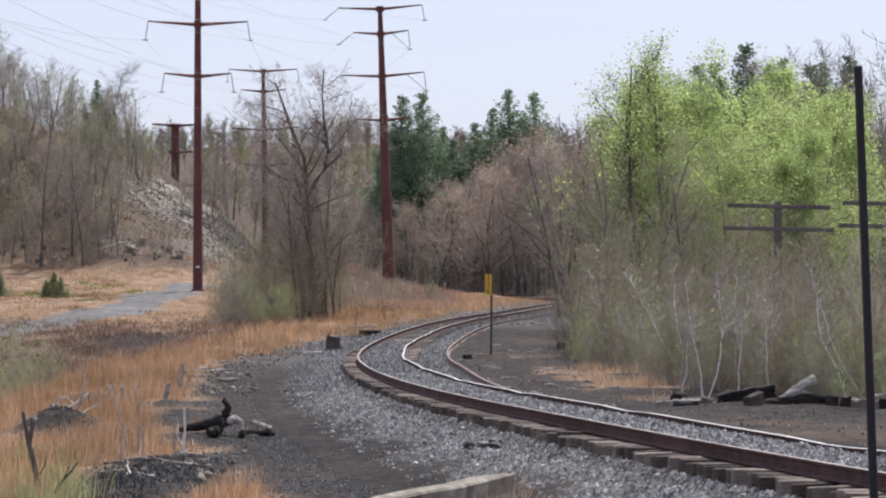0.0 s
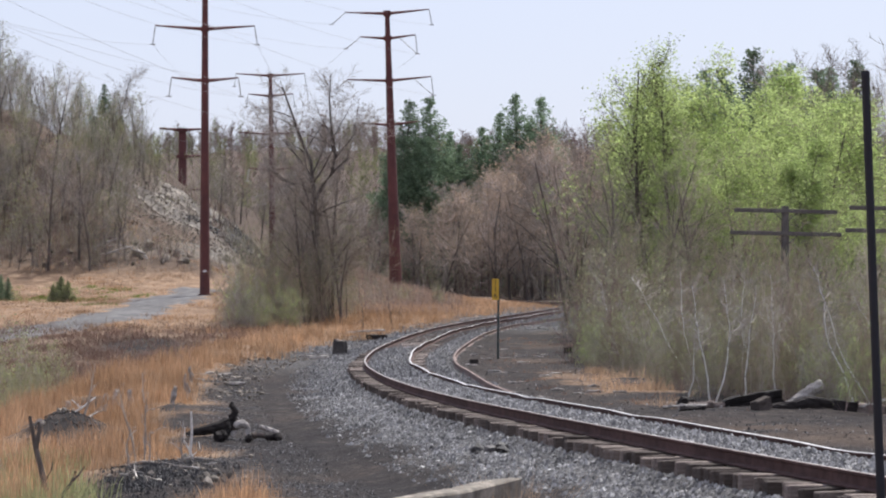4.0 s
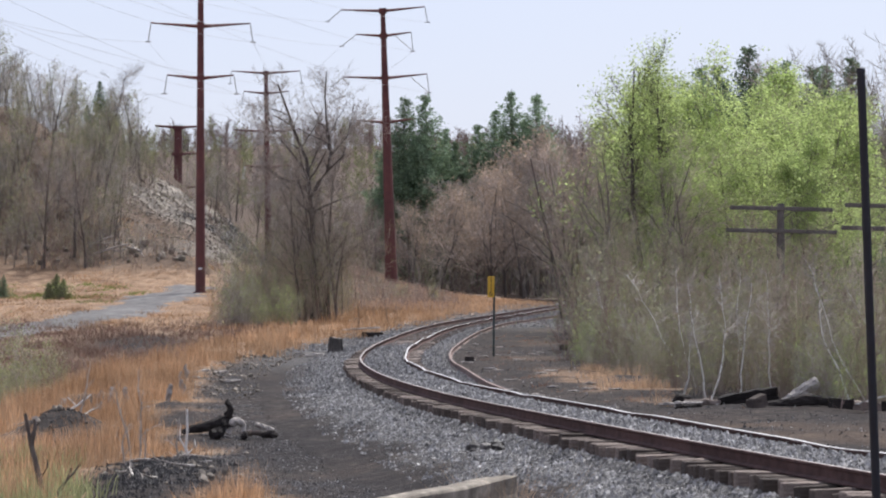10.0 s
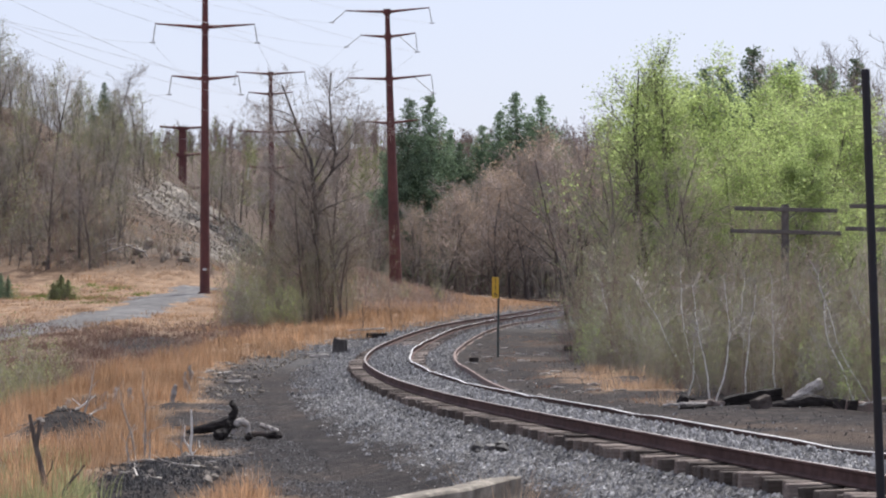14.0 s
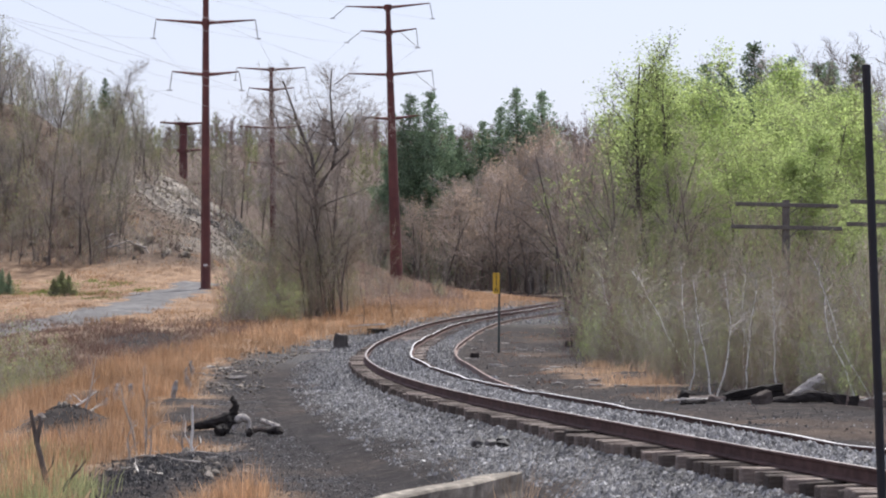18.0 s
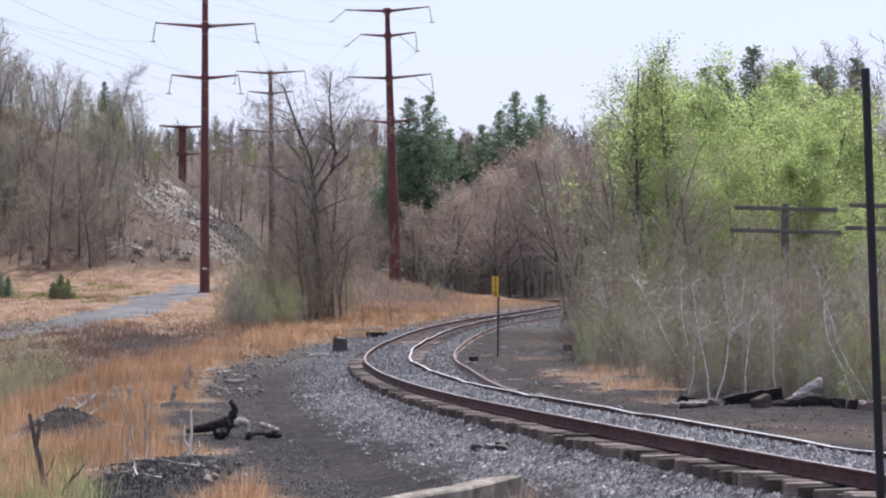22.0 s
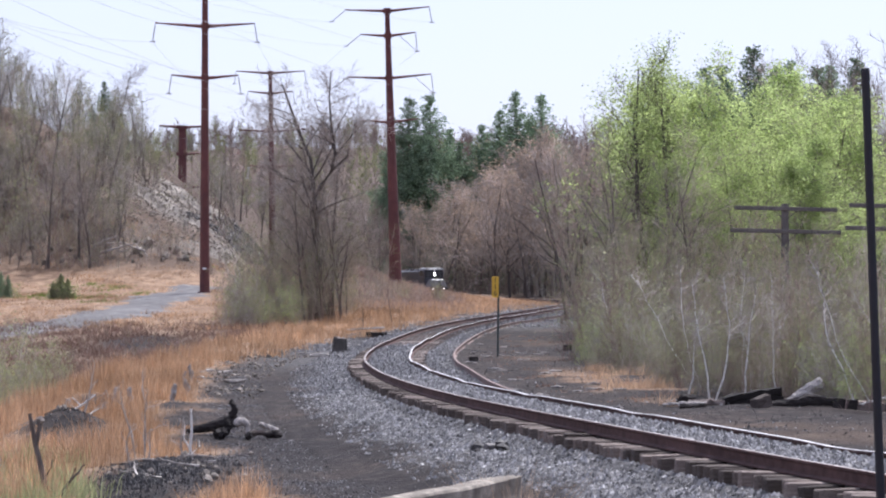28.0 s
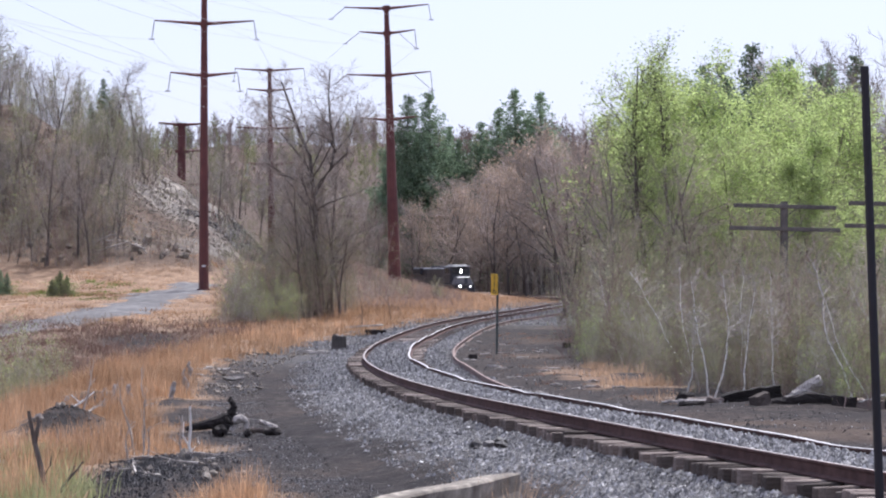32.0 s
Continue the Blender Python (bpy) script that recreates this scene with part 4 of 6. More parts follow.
for i in range(84):
    y = W.uniform(250, 300)
    x = W.uniform(-0.182, -0.122) * y
    plant(W.choice(light_bare + [bare[1]]), x, y, W.uniform(0.5, 1.0), rng=W, group="trees on the spoil heap")
for i in range(150):
    y = W.uniform(249, 305)
    x = W.uniform(-0.18, -0.085) * y
    if x < -36 or W.random() < 0.3:
        FIELDS["heap"].append((W.choice(far_brush), x, y, W.uniform(0.6, 1.1)))
for x, y, s in ((-41.5, 318, 0.56), (-42.8, 316, 0.36), (-40.0, 322, 0.36)):
    plant(firs[1], x, y, s, rng=W, label="small dark spruce on the spoil heap")
for x, y, s in ((-31.5, 214, 1.15), (-30.8, 213, 0.95), (-32.1, 213.5, 0.8)):
    plant(young_fir, x, y, s, rng=W)
for x, y, s in ((-31.2, 212.6, 0.5), (-30.4, 213, 0.45), (-32.0, 212.8, 0.42), (-35.4, 216, 0.3)):
    plant(green_bush, x, y, s, rng=W)
for x, y, s in ((-36.6, 215, 0.125), (-35.9, 214, 0.11), (-37.2, 216, 0.13)):
    plant(firs[2], x, y, s, rng=W, label="low dark spruce at the edge of dry grass")
for i in range(16):   # along the crest of the heap
    x, y = W.uniform(-46, -27), W.uniform(284, 306)
    if not pole_sightline(x, y):
        plant(W.choice(light_bare), x, y, W.uniform(0.45, 0.8), rng=W, group="trees on the spoil heap")
# brush in the hollow behind the steel poles, and on the mound
for i in range(54):
    y = W.uniform(330, 470)
    x = W.uniform(-0.10, -0.015) * y
    if clear_of_track(x, y, 7) and not pole_sightline(x, y):
        plant(W.choice(bare + light_bare), x, y, W.uniform(0.5, 0.95), rng=W, group="brush in the valley")
for i in range(64):   # dense brush that hides the line before the bend
    y = W.uniform(296, 345)
    FIELDS["valley"].append((far_brush[i % 3], W.uniform(-0.045, -0.028) * y, y, W.uniform(0.75, 1.15)))
for i in range(40):
    y = W.uniform(310, 400)
    x = W.uniform(-0.09, -0.02) * y
    if clear_of_track(x, y, 7):
        FIELDS["valley"].append((W.choice(far_brush), x, y, W.uniform(0.6, 1.2)))
for i in range(44):
    y = W.uniform(215, 270)
    FIELDS["mound"].append((W.choice(far_brush), W.uniform(-0.03, 0.004) * y, y, W.uniform(0.14, 0.34)))
for i in range(64):
    y = W.uniform(196, 264)
    x = W.uniform(-0.058, -0.022) * y
    FIELDS["mound"].append((W.choice(far_brush), x, y, W.uniform(0.3, 0.62)))


# ---- far wooded ridge ----
for i in range(130):   # low brush in the hollow beyond the grassy bank
    y = W.uniform(88, 160)
    FIELDS["hollow"].append((far_brush[2], W.uniform(-0.175, -0.085) * y, y, W.uniform(0.12, 0.3)))
for i in range(60):   # low brush on the slope behind the heap
    y = W.uniform(325, 410)
    FIELDS["heap"].append((W.choice(far_brush), W.uniform(-0.112, -0.082) * y, y, W.uniform(0.4, 0.8)))
for i in range(170):   # taller brush over the wooded side of the heap
    FIELDS["heap"].append((W.choice(far_brush), W.uniform(-50, -33), W.uniform(252, 280), W.uniform(0.4, 0.85)))
for i in range(120):   # brush at the foot of the spoil heap
    FIELDS["heap"].append((W.choice(far_brush), W.uniform(-46, -21), W.uniform(250, 264), W.uniform(0.25, 0.6)))
for where, text in (("bend", "tan and grey brush beyond the railway bend"), ("heap", "grey bare brush over a spoil heap"), ("valley", "bare brush in a valley"),
                    ("mound", "weedy bare brush on a grassy mound"), ("hollow", "low brown brush in a hollow")):
    brush_field(where + "_brush", text, FIELDS[where])


def far_woods():
    rng = np.random.default_rng(5)
    kinds = []
    for s in range(4):
        w, t, e, _ = grow(200 + s, 11, 0.2, 30, 0.1, 0.75, 2, levels=2, thin=0.09, limb_len=0.4)
        kinds.append(spikes(np.concatenate([wood_rows(w)[::1], t[::3]]), 2))
    for name, mat, rows, label in (("far_wood", M_TWIG, 280, "leafless wood on a distant ridge"), ("crest_wood", M_TWIG_RED, 260, "leafless wood along a distant crest"), ("far_budding_wood", M_BUD, 180, "olive budding wood on a distant slope")):
        vs = []
        for i in range(rows):
            y = rng.uniform(480, 1150) if mat is M_BUD else rng.uniform(560, 1250) if mat is M_TWIG else rng.uniform(980, 1250)
            x = rng.uniform(-0.14, 0.06) * y
            if abs(float(offset(x, y))) < 8:
                continue
            v, f = kinds[rng.integers(4)]
            a, s = rng.uniform(0, 6.28), rng.uniform(0.7, 1.2)
            c, sn = math.cos(a), math.sin(a)
            vv = v @ np.array([[c, sn, 0], [-sn, c, 0], [0, 0, 1]]) * s + np.array([x, y, land_at(x, y)])
            vs.append((vv, f))
        v, f = join(vs)
        tagged(new(name, raw(name, v, f, mat)), label, "wood", kind="stuff")


far_woods()
for t in protos + [old_tree]:
    remove_thing(t)


# ---- grass ----
def blades(name, count, place, height, width, mat, label, seed, lean=0.25):
    rng = np.random.default_rng(seed)
    x, y = place(rng, count)
    n = len(x)
    h = height * rng.uniform(0.45, 1.15, n) * (0.66 + 0.5 * np.clip(bumps(x, y, 0.9) + 0.6 * bumps(x, y, 2.4), -0.9, 1.1))
    p = np.stack([x, y, land(x, y) - 0.02], -1)
    az = rng.uniform(0, 6.28, n)
    side = np.stack([np.cos(az), np.sin(az), 0 * az], -1) * (width * rng.uniform(0.6, 1.3, n))[:, None]
    tip = p + np.stack([rng.normal(0, lean, n) * h, rng.normal(0, lean, n) * h, h], -1)
    mid = p + (tip - p) * 0.55 * np.array([0.7, 0.7, 1.05])
    v = np.stack([p - side, p + side, mid - side * 0.7, mid + side * 0.7, tip], 1)
    k = np.arange(n)[:, None] * 5
    f = np.concatenate([k + np.array([[0, 1, 3]]), k + np.array([[0, 3, 2]]), k + np.array([[2, 3, 4]])], 0)
    tagged(new(name, raw(name, v.reshape(-1, 3), f, mat)), label, "grass", kind="stuff")


def tufted(rng, n, ranges, test, per=14, r=0.16):
    (x0, x1), (y0, y1) = ranges
    m = n // per
    cy = rng.uniform(y0, y1, m)
    cx = rng.uniform(x0, x1, m)
    ok = test(cx, cy, rng)
    cx, cy = cx[ok], cy[ok]
    x = np.repeat(cx, per) + rng.normal(0, r, len(cx) * per)
    y = np.repeat(cy, per) + rng.normal(0, r, len(cx) * per)
    return x, y


def bank(x, y, rng):
    u = offset(x, y) + 0.5 * bumps(x, y, 1.4)
    thin = rng.random(len(x)) < 0.12 + 0.88 * step(-0.45, 0.3, bumps(x, y, 1.6) + 0.5 * bumps(x, y, 0.7))
    return (u < -5.7) & (x > -10.4 - 0.6 * bumps(x, y, 1.7)) & thin & (zones(x, y)[1] < 0.22)


def fringe(x, y, rng):
    u = offset(x, y)
    return (u < -5.5 + 1.0 * step(115, 150, y) + 0.8 * bumps(x, y, 2.0)) & (x > -10.5 - 0.6 * bumps(x, y, 3.0)) & (rng.random(len(x)) < 0.8) & ((x > -8.5) | (y < 160) | (rng.random(len(x)) < 0.3))


def mound(x, y, rng):
    u = offset(x, y)
    return (u < -4.2 + bumps(x, y, 2.0)) & (x > -16) & (rng.random(len(x)) < 0.08 + 0.35 * step(-3, 4, x) + (0.15 + 0.35 * step(-4, 2, x)) * step(-0.4, 0.4, bumps(x, y, 3.5)))


def meadow(x, y, rng):
    return (np.abs(x - ROAD(y)) > 2.4 + 0.8 * bumps(x, y, 1.5)) & (x < -9) & (y > 150 + 9 * bumps(x, y, 6.0)) & (offset(x, y) < -6) & (rng.random(len(x)) < 0.3 + 0.7 * step(-0.2, 0.3, bumps(x, y, 4.0)))


blades("orange_grass", 190000, lambda g, n: tufted(g, n, ((-13.5, -2.5), (34, 100)), bank, 22, 0.13), 0.66, 0.0055, M_GRASS, "tall dry orange grass in tufts beside the track", 1, 0.18)
blades("orange_verge_grass", 64000, lambda g, n: tufted(g, n, ((-16, 8), (98, 215)), fringe, 12, 0.22), 0.7, 0.014, M_GRASS, "tall dry orange grass along the verge", 2, 0.2)
blades("mound_grass", 40000, lambda g, n: tufted(g, n, ((-16, 12), (212, 300)), mound, 12, 0.3), 0.5, 0.016, M_GRASS, "dry tawny grass on a mound", 3, 0.25)
blades("verge_straw", 26000, lambda g, n: tufted(g, n, ((-12, 9), (98, 215)), fringe, 10, 0.3), 0.42, 0.012, M_STRAW, "pale dry grass along the verge", 17, 0.45)
blades("mound_straw", 24000, lambda g, n: tufted(g, n, ((-16, 12), (205, 300)), mound, 12, 0.35), 0.38, 0.018, M_STRAW, "pale dry grass on a mound", 15, 0.4)
blades("mound_weeds", 40000, lambda g, n: tufted(g, n, ((-16, 2), (190, 285)), lambda x, y, r: (offset(x, y) < -4.5) & (r.random(len(x)) < 0.95 - 0.7 * step(-2, 4, x)), 10, 0.4), 0.75, 0.013, M_GREYWEED, "grey-brown dead weeds on a mound", 16, 0.45)
blades("meadow_straw", 50000, lambda g, n: tufted(g, n, ((-48, -9), (115, 268)), meadow, 12, 0.3), 0.35, 0.018, M_STRAW, "pale dry grass beside a gravel road", 4, 0.4)
blades("meadow_tufts", 44000, lambda g, n: tufted(g, n, ((-46, -10), (130, 268)), lambda x, y, r: meadow(x, y, r) & (bumps(x, y, 6.0) > -0.1), 12, 0.3), 0.42, 0.02, M_GRASS, "tawny dry grass tufts beside a gravel road", 12, 0.35)
blades("hollow_weeds", 90000, lambda g, n: tufted(g, n, ((-30, -8), (78, 175)), lambda x, y, r: (y < 172 - 45 * r.random(len(x))) & (x < -9.5 - 2 * r.random(len(x))) & (r.random(len(x)) < 0.92), 10, 0.3), 0.45, 0.014, M_RUSSET, "russet dead weeds in a hollow", 5, 0.5)
blades("meadow_weeds", 22000, lambda g, n: tufted(g, n, ((-46, -10), (140, 262)), lambda x, y, r: meadow(x, y, r) & (bumps(x, y, 4.5) > 0.25), 12, 0.45), 0.3, 0.02, M_RUSSET, "russet dead weeds in patches among pale dry grass", 18, 0.45)
blades("green_turf", 12000, lambda g, n: tufted(g, n, ((-42, -26), (205, 240)), lambda x, y, r: bumps(x, y, 5) > 0.2, 10, 0.4), 0.3, 0.03, M_GREENGRASS, "patches of fresh green grass", 6, 0.4)
blades("tree_line_straw", 16000, lambda g, n: tufted(g, n, ((3.5, 9), (56, 84)), lambda x, y, r: (offset(x, y) > 4.6 + r.random(len(x))) & (offset(x, y) < 7.5) & (x / y > 0.055) & (x / y < 0.09) & (bumps(x, y, 3.0) > -0.1), 12, 0.2), 0.4, 0.008, M_STRAW, "pale dry grass at the foot of saplings", 7, 0.35)
blades("yellow_green_grass", 9000, lambda g, n: tufted(g, n, ((-7.5, -4.6), (33, 46)), lambda x, y, r: x < -0.147 * y + 0.5 * bumps(x, y, 1.0), 12, 0.14), 0.4, 0.007, M_BUD, "yellow-green young grass among dry tufts", 9, 0.3)
blades("bank_straw", 40000, lambda g, n: tufted(g, n, ((-11, -3.5), (34, 100)), lambda x, y, r: (offset(x, y) < -5.2) & (bumps(x, y, 1.9) < 0.35) & (x > -11) & (zones(x, y)[1] < 0.3), 10, 0.2), 0.3, 0.007, M_STRAW, "short pale dry grass between orange tufts", 10, 0.5)
blades("dirt_weeds", 7000, lambda g, n: tufted(g, n, ((1, 9), (56, 135)), lambda x, y, r: (offset(x, y) > 3.2) & (offset(x, y) < 7) & (bumps(x, y, 2.0) > 0.2), 9, 0.16), 0.14, 0.01, M_WEED, "low dead weeds on coal dirt", 13, 0.6)
# blades over a metre tall so the tips reach into the camera's view
blades("slab_tuft", 420, lambda g, n: (0.66 + g.normal(0, 0.09, n), 25.75 + g.normal(0, 0.25, n)), 1.15, 0.004, M_STRAW, "over-tall dry grass tuft against a concrete slab", 14, 0.35)
blades("near_tufts", 1500, lambda g, n: tufted(g, n, ((-3.4, -2.0), (33, 38)), lambda x, y, r: x < -0.075 * y + 0.2, 12, 0.12), 0.5, 0.006, M_GRASS, "dry orange grass tufts", 8, 0.25)


# ---- transmission poles and wires ----


def steel_pole(name, x, y, height, base_r, top_r, turn, arms, label, strain={}, lean=0.0):
    t = thing(name, label, "pole", pose(x, y, land_at(x, y) - 0.3, 0, lean, turn), group="transmission poles")
    bm = bmesh.new()
    for a, b in ((0, 0.36), (0.36, 0.7), (0.7, 1.0)):
        r = [base_r + (top_r - base_r) * k for k in (a, b)]
        rod(bm, (0, 0, height * a), (0, 0, height * b + (0.25 if b < 1 else 0)), r[0] * 1.0, r[1] * 0.99, 12)
    part("shaft", bm, M_RUST, t)
    bm = bmesh.new()
    rod(bm, (0, 0, 0.1), (0, 0, 0.42), base_r * 1.35, base_r * 1.35, 12)
    part("base_flange", bm, M_RUST, t)
    if "road" in label:
        part("tag_plate", box(bmesh.new(), (0.34, 0.03, 0.16), (0, -base_r * 0.98, 2.4)), M_GLASSINS, t, "small white tag plate")
    ends = []
    for level, (z, half, *only) in enumerate(arms):
        bm = bmesh.new()
        rod(bm, (0, 0, z - 0.28), (0, 0, z + 0.28), top_r * 1.7, top_r * 1.7, 10)
        part("arm_collar", bm, M_RUST, t)
        for s in (-1, 1):
            if only and s not in only:
                continue
            bm = bmesh.new()
            rod(bm, (s * 0.1, 0, z), (s * half, 0, z + 0.28), max(0.17, 0.4 * top_r), max(0.06, 0.22 * top_r), 6)
            part("arm", bm, M_RUST, t)
            bm = bmesh.new()
            tip = (s * half, 0, z + 0.2)
            low = strain.get((level, s), (s * (half + 0.22), 0, z - 1.35))
            if (level, s) in strain and s > 0:   # a second string from further in, meeting the first
                inner = bmesh.new()
                rod(inner, (half - 1.75, 0, z + 0.05), low, 0.04, 0.04, 6)
                part("insulator", inner, M_GALV, t, "grey slanting insulator string")
            rod(bm, tip, low, 0.035, 0.035, 6)
            for k in range(1, 8):
                c = Vector(tip).lerp(Vector(low), k / 8.5)
                rod(bm, c, c + Vector((0, 0, -0.05)), 0.075 + 0.2 * (y > 300 and level == len(arms) - 1), 0.06, 8)
            box(bm, (0.5, 0.1, 0.1), low)
            white = y > 300 and level == len(arms) - 1
            part("insulator", bm, M_GLASSINS if white else M_GALV, t, "white hanging insulator string" if white else "grey hanging insulator string")
            ends.append(t.matrix_basis @ Vector(low))
    return ends


POLE_LABEL = "tall weathering-steel power pole with paired crossarms"
POLE_A = steel_pole("transmission_pole", -20.7, 225, 33.5, 0.44, 0.20, 3, ((27.4, 4.3), (23.4, 4.3), (18.9, 2.9)), POLE_LABEL + " beside a gravel road")
POLE_B = steel_pole("transmission_pole", -5.0, 270, 29.0, 0.66, 0.24, -3, ((28.7, 4.4), (26.1, 2.9), (21.7, 4.4), (17.1, 2.9)), POLE_LABEL + " on a weedy mound", {(1, 1): (3.0, 0, 24.4), (2, 1): (4.55, 0, 20.0), (1, -1): (-4.4, 0, 25.2), (2, -1): (-5.6, 0, 21.0), (0, -1): (-5.8, 0, 27.8)}, -1.8)
POLE_C = steel_pole("transmission_pole", -21.9, 333, 25.3, 0.50, 0.22, 8, ((25.0, 4.4), (22.4, 2.9), (17.5, 4.4), (12.9, 2.9)), POLE_LABEL + " behind bare trees", lean=-0.8)
POLE_D = steel_pole("transmission_pole", -50.0, 497, 22.4, 0.92, 0.74, 12, ((22.1, 4.4), (17.0, 4.6, 1), (10.6, 4.6, 1)), POLE_LABEL + " on a far slope")


def wire(a, b, sag, label="thin aluminium overhead power line"):
    cu = bpy.data.curves.new("overhead_wire", "CURVE")
    cu.dimensions, cu.bevel_depth, cu.bevel_resolution = "3D", 0.011, 0
    sp = cu.splines.new("POLY")
    n = 40
    sp.points.add(n)
    a, b = Vector(a), Vector(b)
    for i, p in enumerate(sp.points):
        k = i / n
        p.co = (*(a.lerp(b, k) - Vector((0, 0, 4 * sag * k * (1 - k)))), 1)
    cu.materials.append(M_WIRE)
    tagged(new("overhead_wire", cu), label, "wire", group="overhead wires")


for poles in (POLE_A, POLE_B):
    for i, p in enumerate(poles):   # on to the left and nearer, each end set to fit its slope in the camera's view
        k, rise = 0.55, (0.30, 0.34, 0.31, 0.40, 0.24, 0.40)[i % 6]
        wire(p, (k * (p.x - 0.17 * p.y), k * p.y, 2.05 + k * (p.z - 2.05 + rise * 0.17 * p.y)), 1.6)
for p, q in zip(POLE_A[2:4], POLE_C[:2]):
    wire(p, q, 2.0)
for p, q in zip(POLE_B[2:6], POLE_D[:4]):
    wire(p, q, 4.0)


# ---- lineside things ----
def telegraph_pole(x, y, top, turn, label):
    z = land_at(x, y)
    t = thing("telegraph_pole", label, "pole", pose(x, y, z, 0, 0, turn))
    h, s0 = top - z, y / 75
    part("post", rod(bmesh.new(), (0, 0, -0.3), (0, 0, h), 0.14 * s0, 0.105 * s0, 10), M_TELPOLE, t)
    for dz, half in ((-0.15 * s0, 1.5 * s0), (-0.8 * s0, 1.62 * s0)):
        arm = part("crossarm", box(bmesh.new(), (2 * half, 0.10, 0.15), (0, -0.13, h + dz), (0, 1.2, 0), bevel=0.012), M_TELPOLE, t)
        for k in (-1.35, -0.95, -0.55, 0.55, 0.95, 1.35):
            bm = bmesh.new()
            rod(bm, (k, -0.13, h + dz + 0.05), (k, -0.13, h + dz + 0.13), 0.014, 0.014, 6)
            part("pin", bm, M_TELPOLE, arm)
        for s in (-1, 1):
            part("brace", rod(bmesh.new(), (s * 0.45, -0.13, h + dz - 0.05), (0, -0.11, h + dz - 0.45), 0.018, 0.018, 5), M_TELPOLE, t)


telegraph_pole(12.6, 96, 5.2, 4, "old grey wooden telegraph pole with two crossarms in a thicket")
telegraph_pole(15.75, 90, 5.08, 8, "old wooden telegraph pole with crossarms behind saplings")

t = thing("steel_pipe_pole", "slightly leaning slim black steel pipe pole", "pole", pose(3.47, 20.4, land_at(3.47, 20.4) - 0.2, 0, -1.9, 0))
part("pipe", rod(bmesh.new(), (0, 0, 0), (0, 0, 4.77), 0.036, 0.033, 16), M_BLACKPIPE, t)
part("cap", rod(bmesh.new(), (0, 0, 4.77), (0, 0, 4.80), 0.038, 0.03, 16), M_BLACKPIPE, t)


def letter(text, size, m, parent, mat):
    cu = bpy.data.curves.new("digit", "FONT")
    cu.body, cu.size, cu.align_x, cu.align_y, cu.extrude = text, size, "CENTER", "CENTER", 0.002
    cu.materials.append(mat)
    ob = new("digit", cu)
    ob.parent, ob.matrix_basis = parent, m
    return ob


def mile_post():
    x, y = 2.05, 99.0
    z = land_at(x, y)
    t = thing("mile_marker", "yellow mile marker sign on a dark green steel post", "sign", pose(x, y, z, 0, 0.6, 0))
    bm = bmesh.new()
    box(bm, (0.08, 0.012, 2.9), (0, 0, 1.3))
    box(bm, (0.012, 0.05, 2.9), (0, 0.025, 1.3))
    part("post", bm, M_POST, t)
    plate = part("plate", box(bmesh.new(), (0.26, 0.012, 0.80), (-0.12, -0.016, 2.65), bevel=0.004), M_SIGN, t, "yellow sign plate with black numerals")
    for k, ch in enumerate("116"):
        letter(ch, 0.30, pose(-0.12, -0.025, 2.90 - 0.25 * k, 90, 0, 0), plate, M_SIGNBLACK)
    for dz in (2.33, 2.98):
        part("bolt", rod(bmesh.new(), (-0.02, -0.03, dz), (-0.02, -0.02, dz), 0.012, 0.012, 6), M_GALV, t)


mile_post()


def concrete_block():
    t = thing("concrete_slab", "weathered tan concrete slab lying by the ballast", "concrete block")
    a, b = Vector((0.75, 26.9, 0.14)), Vector((-1.3, 21.5, 0.14))
    d = (b - a)
    t.matrix_basis = Matrix.Translation(a.lerp(b, 0.5)) @ pose(0, 0, 0, 0, 0, math.degrees(math.atan2(d.y, d.x)))
    bm = bmesh.new()
    box(bm, (d.length, 0.225, 1.2), (0, 0, -0.6), bevel=0.02)
    for v in bm.verts:   # broken off aslant at the far end
        if v.co.x < 0:
            v.co.x += 0.55 * (v.co.y + 0.11)
    bmesh.ops.subdivide_edges(bm, edges=bm.edges[:], cuts=6, use_grid_fill=True)
    roughen(bm, 0.035, 2.5, 3)
    roughen(bm, 0.016, 11.0, 5)
    part("slab", bm, M_CONCRETE, t)


concrete_block()


def timber(length, w, h, seed, mat, name="old_tie", label="", m=None, ragged=0.03):
    bm = bmesh.new()
    box(bm, (length, w, h), bevel=0.015)
    bmesh.ops.subdivide_edges(bm, edges=[e for e in bm.edges if e.calc_length() > length * 0.5], cuts=7)
    roughen(bm, ragged, 4.0, seed)
    roughen(bm, ragged * 0.4, 15.0, seed + 9)
    ob = new(name)
    me = bpy.data.meshes.new(name)
    bm.to_mesh(me)
    bm.free()
    me.materials.append(mat)
    bpy.data.objects.remove(ob)
    ob = tagged(new(name, me), label, "timber")
    ob.matrix_basis = m
    return ob


def lay(x, y, lift, rz, ry=0, rx=0):
    return pose(x, y, land_at(x, y) + lift, rx, ry, rz)


BLACKTIE = "charred black discarded railway tie on coal dirt"
timber(0.8, 0.24, 0.2, 9, M_CHAR, "old_tie", BLACKTIE, lay(6.6, 104, 0.1, 12))
timber(0.3, 0.3, 0.3, 10, M_CHAR, "stump", "small black stump at the tree line", lay(5.15, 108, 0.12, 12))
timber(0.28, 0.22, 0.18, 11, M_CHAR, "stump", "small black wood block on coal dirt", lay(1.05, 92, 0.08, 25))
timber(1.1, 0.26, 0.3, 13, M_CHAR, "old_tie", BLACKTIE, lay(-3.6, 139, 0.15, 5))
